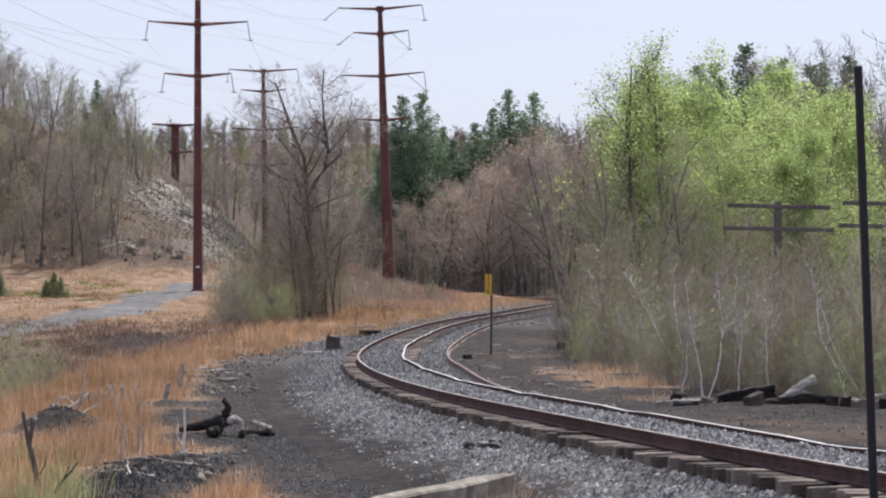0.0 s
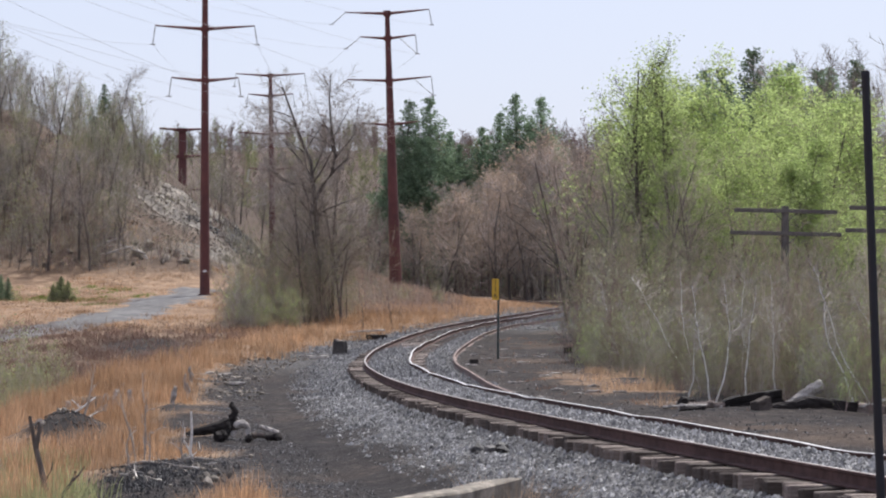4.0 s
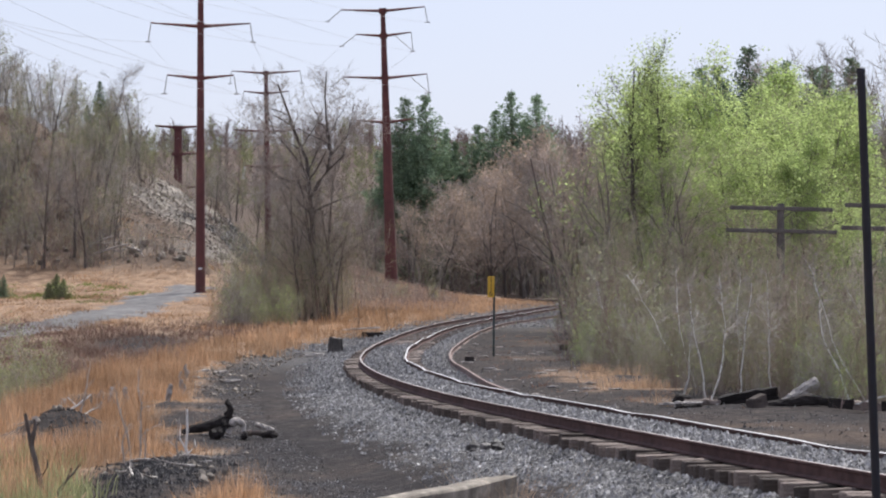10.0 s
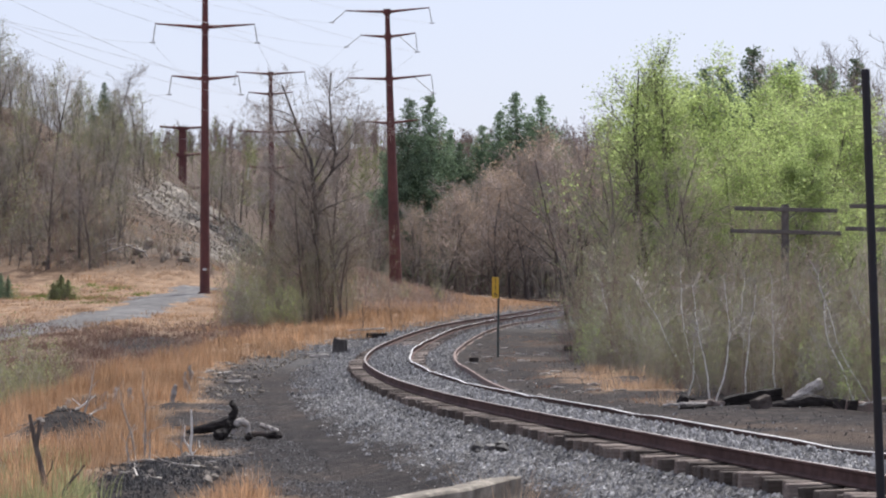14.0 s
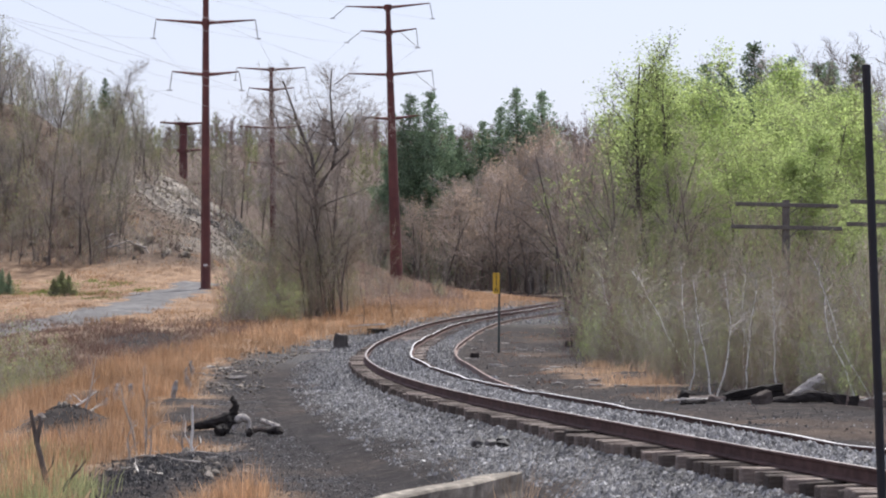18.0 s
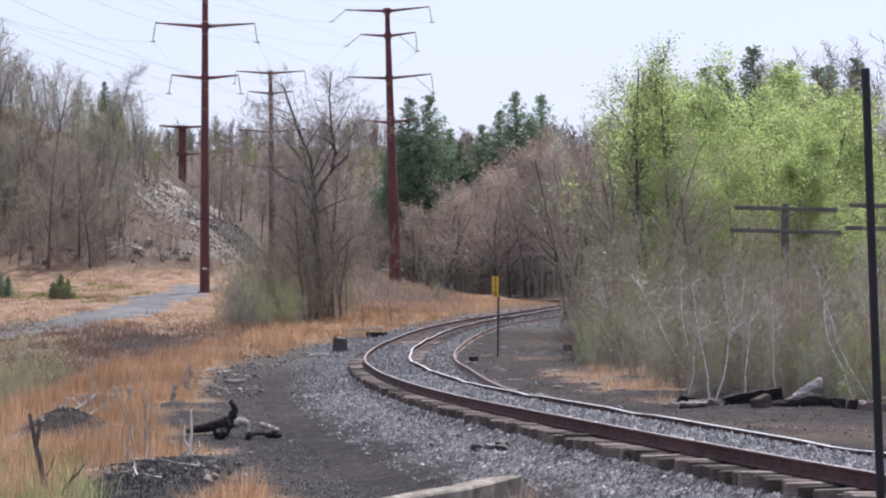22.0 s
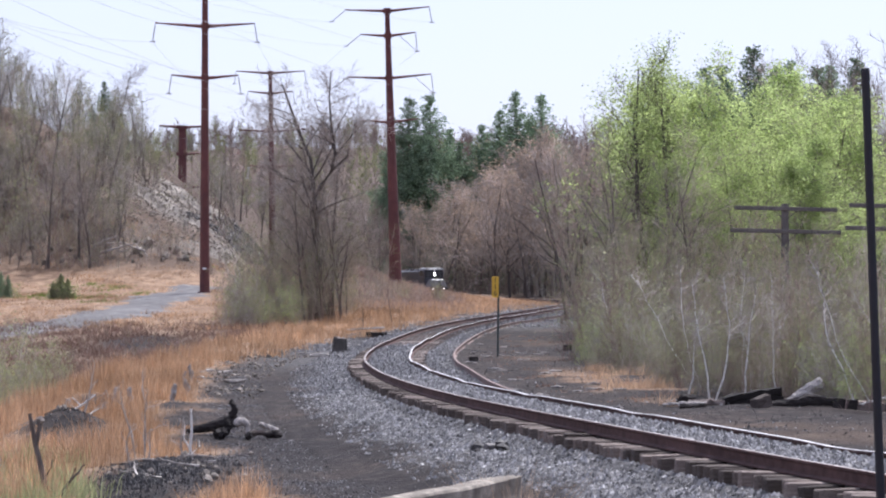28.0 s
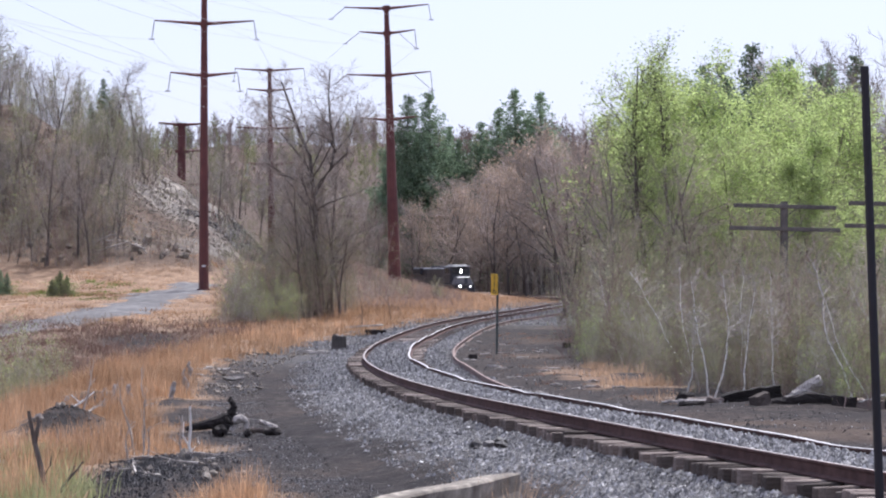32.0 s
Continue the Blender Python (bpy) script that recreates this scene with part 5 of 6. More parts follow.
timber(2.2, 0.12, 0.1, 14, M_GREYWOOD, "plank", "weathered plank in dry grass", lay(-4.4, 145, 0.3, 5, -4))
timber(1.0, 0.2, 0.1, 15, M_GREYWOOD, "plank", "pale broken plank by a dark stump", lay(-5.5, 108, 0.12, 8, 3))
timber(0.8, 0.2, 0.1, 16, M_GREYWOOD, "plank", "pale broken plank by a dark stump", lay(-5.1, 106, 0.12, -20, -4))
def gnarled(name, label, points, radii, mat, x, y, seed, lift=0.0):
    """A crooked, knobbly root or log through points about its foot."""
    p, r = np.array(points, float), np.array(radii, float)
    k = np.linspace(0, len(p) - 1, 14)
    q = np.stack([np.interp(k, np.arange(len(p)), p[:, i]) for i in range(3)], -1)
    v, f = pipe(q, np.interp(k, np.arange(len(p)), r), 9)
    cap = len(v)
    v = np.concatenate([v, q[:1], q[-1:]])
    v = np.array([c + np.array(noise.noise_vector(Vector(c) * 7 + Vector((seed, 0, 0)))) * (0.02 + 0.3 * radii[0]) + np.array(noise.noise_vector(Vector(c) * 15 + Vector((seed, 2, 0)))) * 0.022 + np.array(noise.noise_vector(Vector(c) * 30 + Vector((seed, 5, 0)))) * 0.014 for c in v])
    faces = [list(c) for c in f] + [[cap, (j + 1) % 9, j] for j in range(9)] + [[cap + 1, cap - 9 + j, cap - 9 + (j + 1) % 9] for j in range(9)]
    me = bpy.data.meshes.new(name)
    me.from_pydata(v, [], faces)
    me.materials.append(mat)
    ob = tagged(new(name, me), label, "wood")
    ob.matrix_basis = pose(x, y, land_at(x, y) + lift)




def sawn_stump(x, y, radius, tall, seed, mat, label):
    """A sawn stump with a flared foot, ridged bark and a paler cut face."""
    t = thing("stump", label, "stump", pose(x, y, land_at(x, y) - 0.06, 0, 0, seed * 31))
    rng = np.random.default_rng(seed)
    n, rings = 22, (0.0, 0.08, 0.25, 0.6, 0.92, 1.0)
    ridge = 1 + 0.09 * np.sin(np.arange(n) * 2.0 + seed) + rng.normal(0, 0.07, n)
    a = np.arange(n) * 2 * np.pi / n
    v = np.concatenate([np.stack([np.cos(a) * radius * ridge * w, np.sin(a) * radius * ridge * w, np.full(n, tall * h) + (0.06 * tall * np.sin(a + seed) + rng.normal(0, 0.02 * tall, n) if h == 1 else 0)], -1)
                        for h, w in zip(rings, (1.4, 1.2, 1.05, 1.0, 0.92, 0.78))])
    j = np.arange(n)
    f = np.concatenate([np.stack([k * n + j, k * n + (j + 1) % n, (k + 1) * n + (j + 1) % n, (k + 1) * n + j], -1) for k in range(5)])
    part("bark", raw("bark", v, f, mat), None, t)
    top = np.concatenate([v[-n:] * np.array([0.97, 0.97, 1.0]), [[0, 0, tall * 0.93]]])
    part("cut_face", raw("cut_face", top, np.stack([j, (j + 1) % n, np.full(n, n)], -1), M_TIE), None, t, "weathered grey-brown cut face")


sawn_stump(-4.5, 112, 0.29, 0.7, 11, M_STUMP, "dark weathered tree stump at the edge of the ballast")
# charred timbers heaped at the foot of the thicket
LOGS = BLACKTIE.replace("tie", "log")
beam = thing("charred_beam", "charred black squared beam with a hollow end", "timber", lay(6.82, 57.6, 0.17, 8, -7))
bm = bmesh.new()
for dy, dz, w, h in ((0, 0.1, 0.3, 0.09), (0, -0.1, 0.3, 0.09), (0.115, 0, 0.08, 0.2), (-0.12, 0.04, 0.06, 0.15)):
    box(bm, (1.32, w, h), (0, dy, dz), bevel=0.012)
bmesh.ops.subdivide_edges(bm, edges=[e for e in bm.edges if e.calc_length() > 0.7], cuts=7)
for v in bm.verts:   # thinner where it burnt away
    k = 0.62 + 0.38 * min(1, (v.co.x + 0.6) / 0.8)
    v.co.y, v.co.z = v.co.y * k, v.co.z * k
roughen(bm, 0.045, 5.0, 51)
roughen(bm, 0.02, 16.0, 52)
part("shell", bm, M_CHAR, beam)
timber(0.38, 0.3, 0.26, 53, M_TIE, "wood_block", "weathered grey-brown wood block by charred timbers", lay(6.86, 56.2, 0.1, 28, -14), 0.035)
gnarled("log", "split bleached grey log leaning on black timbers", [(-0.5, 0, 0.0), (-0.15, 0, 0.18), (0.15, 0, 0.38), (0.38, 0, 0.52), (0.46, 0, 0.57)], (0.09, 0.12, 0.15, 0.145, 0.06), M_GREYWOOD, 7.95, 57.6, 17)
gnarled("charred_log", LOGS, [(-0.8, 0, 0.03), (-0.35, 0, 0.06), (0.05, 0, 0.15), (0.4, 0, 0.12), (0.75, 0, 0.06)], (0.08, 0.11, 0.13, 0.1, 0.07), M_CHAR, 7.95, 56.7, 13)
gnarled("charred_log", LOGS, [(-0.12, 0, 0.06), (0.0, 0, 0.17), (0.15, 0, 0.14), (0.28, 0, 0.06)], (0.1, 0.13, 0.12, 0.06), M_CHAR, 5.33, 57.6, 14)
gnarled("log", "thin red-brown weathered log on coal dirt", [(-0.4, 0, 0.05), (0, 0, 0.08), (0.38, 0, 0.06)], (0.07, 0.075, 0.06), M_TIE, 5.78, 57.2, 16)
gnarled("charred_log", LOGS, [(-0.24, 0, 0.03), (0.1, 0, 0.04), (0.3, 0, 0.03)], (0.05, 0.06, 0.04), M_CHAR, 5.36, 56.4, 15)
timber(0.5, 0.26, 0.24, 54, M_CHAR, "old_tie", BLACKTIE, lay(8.72, 56.4, 0.09, 14, 5), 0.05)
timber(1.0, 0.24, 0.22, 55, M_TIE, "old_tie", "weathered brown discarded tie on coal dirt", lay(9.25, 56.6, 0.1, 10, 6), 0.045)
timber(0.7, 0.26, 0.24, 56, M_CHAR, "old_tie", BLACKTIE, lay(9.85, 55.8, 0.08, 4, 2), 0.05)
gnarled("dead_branch", "pale thin branch lying over charred timbers", [(-0.35, 0, 0.16), (0, 0, 0.24), (0.3, 0.05, 0.33), (0.45, 0, 0.34)], (0.02, 0.025, 0.022, 0.01), M_BIRCH, 9.35, 56.4, 18)
gnarled("plank", "weathered splintered plank among charred timbers", [(-0.5, 0.1, 0.04), (0, 0, 0.08), (0.45, -0.1, 0.09)], (0.03, 0.045, 0.03), M_GREYWOOD, 5.3, 56.9, 19)
# the tangle of charred roots on the left
ROOT = "charred black root half buried in coal dirt"
gnarled("charred_root", ROOT, [(-0.9, 0, 0.08), (-0.5, 0, 0.16), (-0.15, 0, 0.25), (0.02, 0, 0.28)], (0.05, 0.09, 0.15, 0.14), M_CHAR, -4.25, 51.9, 1)
gnarled("charred_root", "upright charred black root stub", [(-0.04, 0, 0.2), (0.0, 0, 0.42), (0.02, 0, 0.55), (-0.04, 0, 0.74)], (0.13, 0.09, 0.075, 0.02), M_CHAR, -4.2, 51.85, 2)
gnarled("charred_root", "charred black root end on coal dirt", [(-0.12, -0.1, 0.08), (0, 0, 0.1), (0.08, 0.1, 0.22), (0.12, 0.15, 0.36)], (0.1, 0.12, 0.08, 0.05), M_CHAR, -4.36, 51.2, 3)
# pale roots carry their lit tops; black lumps stand for their shaded undersides
gnarled("root_chunk", "pale weathered arching root, sunlit tone in its colour", [(-0.17, 0, 0.1), (-0.12, 0, 0.27), (0.0, 0, 0.34), (0.1, 0, 0.25), (0.13, 0, 0.06)], (0.05, 0.07, 0.075, 0.065, 0.055), M_GREYWOOD, -4.02, 51.8, 4)
gnarled("charred_root", "black lump for the shaded side of a pale root", [(-0.04, 0, 0.04), (0.02, 0, 0.1), (0.04, 0, 0.16)], (0.07, 0.08, 0.05), M_CHAR, -3.86, 51.4, 6)
gnarled("root_chunk", "weathered red-brown root chunk on coal dirt", [(-0.25, 0, 0.08), (0, 0, 0.11), (0.2, 0, 0.1)], (0.05, 0.06, 0.05), M_TIE, -3.72, 52.0, 5)
gnarled("root_chunk", "pale weathered root chunk, sunlit tone in its colour", [(-0.2, 0, 0.3), (0.0, 0, 0.25), (0.18, 0, 0.17)], (0.045, 0.065, 0.06), M_GREYWOOD, -3.5, 52.1, 7)
gnarled("charred_root", "black lump for the shaded side of a pale root", [(-0.1, 0, 0.1), (0.06, 0, 0.12), (0.22, 0.02, 0.1)], (0.06, 0.08, 0.07), M_CHAR, -3.46, 51.9, 8)
for k, (x, y) in enumerate(((-8.0, 61), (-7.9, 62.5), (-7.6, 63), (-6.9, 70), (-6.9, 66), (-7.4, 74), (-7.6, 78), (-8.3, 58))):
    gnarled("wood_chunk", "broken weathered stub among dry orange grass", [(0, 0, 0.0), (0.02, 0, 0.2), (0.06 - 0.04 * (k % 4), 0, 0.36), (0.09 - 0.05 * (k % 4), 0, 0.48)], (0.05, 0.065, 0.06, 0.035), M_GREYWOOD, x, y, 40 + k)
CHIPS = random.Random(8)
for k in range(5):   # broken planks where the dirt meets the grass
    y = CHIPS.uniform(72, 104)
    x = float(rail_point(y, CHIPS.uniform(-5.3, -4.0))[0])
    timber(CHIPS.uniform(0.4, 0.9), 0.14, 0.07, 70 + k, M_GREYWOOD, "plank", "broken pale plank at the edge of dry grass", lay(x, y, 0.06, CHIPS.uniform(-30, 30), CHIPS.uniform(-6, 6)))
for k in range(26):   # splinters and chips strewn over the coal dirt
    y = CHIPS.uniform(56, 125)
    x = float(rail_point(y, CHIPS.uniform(2.8, 6.6))[0])
    gnarled("wood_splinter", "pale wood splinter on black coal dirt", [(-0.2, 0, 0.02), (0, 0.02, 0.03), (CHIPS.uniform(0.1, 0.3), 0, 0.02)], (0.025, 0.032, 0.02), M_GREYWOOD, x, y, 60 + k)


def dead_sapling(x, y, height, seed, mat, label, r=0.02, lean=0.1):
    wood, twigs, _, _ = grow(seed, height, r, 8, 0.25, 0.6, 1, lean=lean, wander=0.12, levels=2, thin=0.004, limb_len=0.4)
    t = thing("dead_sapling", label, "tree", pose(x, y, land_at(x, y), 0, 0, seed * 37))
    v, f = pipe(*wood[0], 6)
    part("stem", raw("stem", v, f, mat, True), None, t)
    for p, q in wood[1:]:
        v, f = pipe(p, q, 4)
        part("branch", raw("branch", v, f, mat, True), None, t)
    v, f = spikes(twigs)
    tagged(part("twigwork", raw("twigwork", v, f, mat), None, t), kind="stuff")


DEAD = "leafless dead sapling standing in dry grass"
for x, y, h, s, mat in ((-5.3, 46, 1.3, 83, M_GREYWOOD), (-5.6, 47, 1.5, 84, M_TWIG), (-4.55, 45.6, 0.85, 85, M_GREYWOOD), (-5.2, 43, 0.8, 86, M_TWIG_PALE),
                        (-7.2, 52, 1.2, 87, M_TWIG), (-5.0, 44, 0.7, 88, M_TWIG_PALE), (-6.9, 60, 1.2, 89, M_TWIG_PALE), (-4.7, 150, 3.2, 90, M_BARK), (-0.6, 205, 2.4, 91, M_BARK), (-1.0, 230, 2.6, 92, M_BARK), (6.6, 94, 2.2, 93, M_BARK),
                        (-3.2, 160, 2.5, 94, M_BARK)):
    dead_sapling(x, y, h, s, mat, DEAD, 0.016 * h ** 0.5 + 0.008)


def forked_snag(name, label, x, y, limbs, mat):
    """A dead forked stem: the first limb is the stem, the rest branch off it."""
    t = thing(name, label, "tree", pose(x, y, land_at(x, y) - 0.05))
    for k, (pts, r0, r1) in enumerate(limbs):
        v, f = pipe(np.array(pts, float), np.linspace(r0, r1, len(pts)), 7)
        part("stem" if k == 0 else "branch", raw("limb", v, f, mat, True), None, t)


forked_snag("dead_sapling", "dark forked dead sapling rising from dry grass", -5.70, 37.5, [
    ([(0.02, 0, 0), (-0.06, 0.02, 0.3), (-0.12, 0, 0.58), (-0.19, 0, 0.85), (-0.24, 0.02, 1.1), (-0.27, 0, 1.28)], 0.052, 0.026),
    ([(-0.18, 0, 0.82), (-0.15, -0.02, 0.98), (-0.12, -0.02, 1.1), (-0.14, -0.02, 1.2)], 0.04, 0.02),
    ([(-0.05, 0.02, 0.35), (0.04, 0, 0.5), (0.06, 0, 0.62)], 0.02, 0.008)], M_BARK)
forked_snag("dead_sapling", "dark crooked dead shoots in dry grass", -5.58, 37.3, [
    ([(0, 0, 0), (0.14, 0, 0.22), (0.24, 0, 0.36), (0.3, 0, 0.52)], 0.032, 0.012), ([(0.24, 0, 0.36), (0.34, 0, 0.46), (0.42, 0, 0.58)], 0.02, 0.008)], M_BARK)
forked_snag("dead_branch", "bleached white forked branch stuck in coal dirt", -4.42, 45.8, [
    ([(0.02, 0, -0.05), (-0.05, 0, 0.2), (-0.02, 0, 0.5), (-0.03, 0, 0.9)], 0.034, 0.018), ([(-0.05, 0, 0.2), (-0.16, 0, 0.38), (-0.14, 0, 0.62)], 0.02, 0.01), ([(-0.02, 0, 0.1), (0.12, 0, 0.24), (0.1, 0, 0.36)], 0.018, 0.008)], M_BIRCH)
forked_snag("dead_branch", "bleached pale branch lying in dry grass", -7.6, 54.5, [
    ([(-0.35, 0, 0.3), (0, 0, 0.48), (0.3, 0, 0.72)], 0.03, 0.014), ([(0, 0, 0.48), (-0.12, 0, 0.6), (-0.2, 0, 0.66)], 0.014, 0.008)], M_BIRCH)
for x, y, k in ((-32.6, 256, 1.0), (-30.6, 257, -0.8), (-33.8, 258, 0.7)):
    forked_snag("fallen_branch", "bleached fallen branches at the foot of a spoil heap", x, y, [
        ([(-1.4 * k, 0, 0.5), (0, 0, 0.9), (1.2 * k, 0, 1.3), (2.0 * k, 0, 1.4)], 0.13, 0.06), ([(0.2 * k, 0, 0.95), (0.9 * k, 0, 0.7), (1.6 * k, 0, 0.8)], 0.09, 0.04),
        ([(-0.6 * k, 0, 0.7), (-0.2 * k, 0, 1.2), (0.2 * k, 0, 1.35)], 0.08, 0.03), ([(-1.0 * k, 0, 0.6), (-1.5 * k, 0, 0.2), (-1.7 * k, 0, 0)], 0.09, 0.07)], M_GREYWOOD)


def fallen_branch(x, y, length, rz, seed, label):
    wood, twigs, _, _ = grow(seed, length, 0.02, 6, 0.2, 0.6, 1, wander=0.1, levels=2, thin=0.005)
    v, f = pipe(*wood[0], 6)
    t = thing("fallen_branch", label, "branch", pose(x, y, land_at(x, y) + 0.05, 0, 86, rz))
    part("stem", raw("stem", v, f, M_GREYWOOD, True), None, t)
    v, f = spikes(np.concatenate([twigs, wood_rows(wood[1:])]))
    tagged(part("twigwork", raw("twigwork", v, f, M_GREYWOOD), None, t), kind="stuff")


for x, y, L, rz, s in ((-4.4, 44.5, 1.3, 0, 101), (-6.8, 56, 0.9, 40, 102), (-8.2, 52, 1.0, 60, 103), (-4.9, 43, 0.9, 150, 104), (-4.0, 41, 0.8, 200, 111), (-4.6, 39, 0.9, 100, 112), (-4.9, 40.5, 0.7, 20, 113), (-4.2, 38, 0.7, 250, 114), (-3.9, 43, 0.8, 170, 115), (-7.1, 52.5, 0.8, 70, 116), (-7.9, 50.5, 0.7, 130, 117), (-35.5, 268, 3.5, 20, 105), (-37, 267, 3.0, 120, 106), (2.2, 100, 0.7, 20, 107), (4.4, 75, 0.9, 160, 108)):
    fallen_branch(x, y, L, rz, s, "bleached fallen branch on the ground")
for k in range(22):   # sticks and logs strewn down the spoil slope
    fallen_branch(CHIPS.uniform(-36, -24.5), CHIPS.uniform(262, 286), CHIPS.uniform(1.6, 3.6), CHIPS.uniform(-60, 60), 130 + k, "bleached fallen branch on a spoil slope")


# ---- loose stones ----
def stones(name, count, place, size, mat, label, seed, sink=0.35, coarse=False):
    rng = np.random.default_rng(seed)
    x, y = place(rng, count)
    n = len(x)
    if coarse == "full":
        base = np.array([[1, 0, 0], [-1, 0, 0], [0, 1, 0], [0, -1, 0], [0, 0, 1], [0, 0, -1]], float)
        f = np.array([[0, 2, 4], [2, 1, 4], [1, 3, 4], [3, 0, 4], [2, 0, 5], [1, 2, 5], [3, 1, 5], [0, 3, 5]])
    elif coarse:
        base = np.array([[1, 0, -0.5], [-1, 0, -0.5], [0, 1, -0.5], [0, -1, -0.5], [0.1, 0, 0.95]], float)
        f = np.array([[0, 2, 4], [2, 1, 4], [1, 3, 4], [3, 0, 4]])
    else:
        ico = bmesh.new()
        bmesh.ops.create_icosphere(ico, subdivisions=1, radius=1.0)
        base, f = np.array([v.co for v in ico.verts]), np.array([[v.index for v in c.verts] for c in ico.faces])
        ico.free()
    q = len(base)
    s = size * np.clip(rng.lognormal(0, 0.35, (n, 1, 1)), 0.4, 1.9)
    v = base[None] * s * rng.uniform(0.7, 1.25, (n, 1, 3)) + rng.normal(0, 0.16, (n, q, 3)) * s
    az = rng.uniform(0, 6.28, n)
    c, sn = np.cos(az)[:, None], np.sin(az)[:, None]
    v = np.stack([v[..., 0] * c - v[..., 1] * sn, v[..., 0] * sn + v[..., 1] * c, v[..., 2]], -1)
    v = v + np.stack([x, y, land(x, y)], -1)[:, None] + s * np.array([0, 0, sink])
    k = np.arange(n)[:, None, None] * q
    tagged(new(name, raw(name, v.reshape(-1, 3), (f[None] + k).reshape(-1, 3), mat)), label, "stones", kind="stuff")


def along_track(y0, y1, u0, u1, power=1.0):
    def place(rng, n):
        y = y0 + (y1 - y0) * rng.random(n) ** power
        u = rng.uniform(u0, u1, n)
        x, yy = rail_point(y, u + GAUGE / 2)
        ok = (rng.random(n) < 0.15 + 0.85 * zones(x, yy)[0]) & ((u > -0.86) | (u < -1.22) | (rng.random(n) < 0.12)) & (np.abs(np.abs(u) - GAUGE / 2) > 0.09)
        return x[ok], yy[ok]
    return place


stones("ballast", 90000, along_track(24, 70, -3.3, 2.0, 1.8), 0.027, M_STONE, "grey crushed stone ballast along the track", 1, coarse="full")
stones("ballast_far", 22000, along_track(70, 130, -3.3, 2.4, 1.4), 0.038, M_STONE, "grey crushed stone ballast along the far track", 2, coarse=True)
stones("coal_grit", 8000, lambda g, n: rail_point(26 + 70 * g.random(n) ** 1.5, g.uniform(-6.0, -2.2, n)), 0.014, M_COAL, "black coal grit on bare dirt", 12, coarse=True)
stones("cinders", 11000, lambda g, n: rail_point(26 + 60 * g.random(n) ** 1.4, g.uniform(-5.0, -2.5, n)), 0.011, M_STONE, "fine black and grey cinders beside the ballast", 11, coarse=True)
stones("dark_slope_rocks", 2600, lambda g, n: (g.uniform(-28, -20.5, n), g.uniform(280, 335, n)), 0.11, M_COAL, "dark shale rocks along a spoil heap edge", 14)
stones("dirt_grit", 1600, lambda g, n: rail_point(34 + 80 * g.random(n) ** 1.3, g.uniform(3.0, 8.4, n)), 0.02, M_COAL, "black coal grit at the foot of saplings", 21, coarse=True)
stones("dirt_chips", 900, lambda g, n: rail_point(36 + 80 * g.random(n) ** 1.2, g.uniform(3.0, 8.0, n)), 0.018, M_STONE, "pale stone chips on black coal dirt", 22, coarse=True)
stones("slope_rocks", 4200, lambda g, n: (g.uniform(-38, -22, n), g.uniform(266, 322, n)), 0.085, M_ROCK, "grey and tan rocks on a spoil heap slope", 4)
stones("heap_boulders", 45, lambda g, n: (g.uniform(-46, -23, n), g.uniform(252, 262, n)), 0.3, M_ROCK, "grey boulders at the foot of a spoil heap", 5)
stones("far_bed_stones", 9000, along_track(128, 225, -3.4, 2.4), 0.065, M_STONE, "grey crushed stone on the far track bed", 23, coarse=True)
stones("shoulder_stones", 4200, lambda g, n: rail_point(112 + 100 * g.random(n), g.uniform(-5.0, -1.6, n)), 0.05, M_STONE, "pale crushed stone on the track shoulder", 24, coarse=True)
stones("apron_stones", 3000, lambda g, n: rail_point(150 + 75 * g.random(n), g.uniform(2.4, 7.5, n)), 0.05, M_STONE, "pale gravel beside the far track", 27, coarse=True)
stones("heap_rocks", 5, lambda g, n: (-7.6 + g.normal(0, 0.35, n), 50.6 + g.normal(0, 0.6, n)), 0.07, M_ROCK, "pale flat rocks on a black shale heap", 25)
stones("black_heap_stones", 350, lambda g, n: (-7.4 + g.normal(0, 0.45, n), 51.5 + g.normal(0, 1.2, n)), 0.016, M_COAL, "black shale stones in a low heap", 7)
stones("heap_rubble", 30, lambda g, n: (-4.0 + g.normal(0, 0.4, n), 41.0 + g.normal(0, 1.8, n)), 0.05, M_ROCK, "grey rubble on a black shale heap", 26)
stones("heap_stones", 3600, lambda g, n: (-4.45 + g.normal(0, 0.55, n), 40.2 + g.normal(0, 2.6, n)), 0.02, M_COAL, "black shale stones in a low heap", 9, coarse=True)
stones("verge_rubble", 420, lambda g, n: rail_point(70 + 42 * g.random(n), g.uniform(-5.4, -3.2, n)), 0.045, M_ROCK, "pale rubble along the edge of dry grass", 28)
stones("bend_stones", 7000, lambda g, n: rail_point(205 + 85 * g.random(n), g.uniform(-6.5, 2.6, n)), 0.075, M_STONE, "pale gravel beside the track at a far bend", 29, coarse=True)
stones("coal_pieces", 14, lambda g, n: (0.76 + g.normal(0, 0.17, n), 41.0 + g.normal(0, 0.4, n)), 0.07, M_COAL, "larger coal pieces on the ballast shoulder", 8)


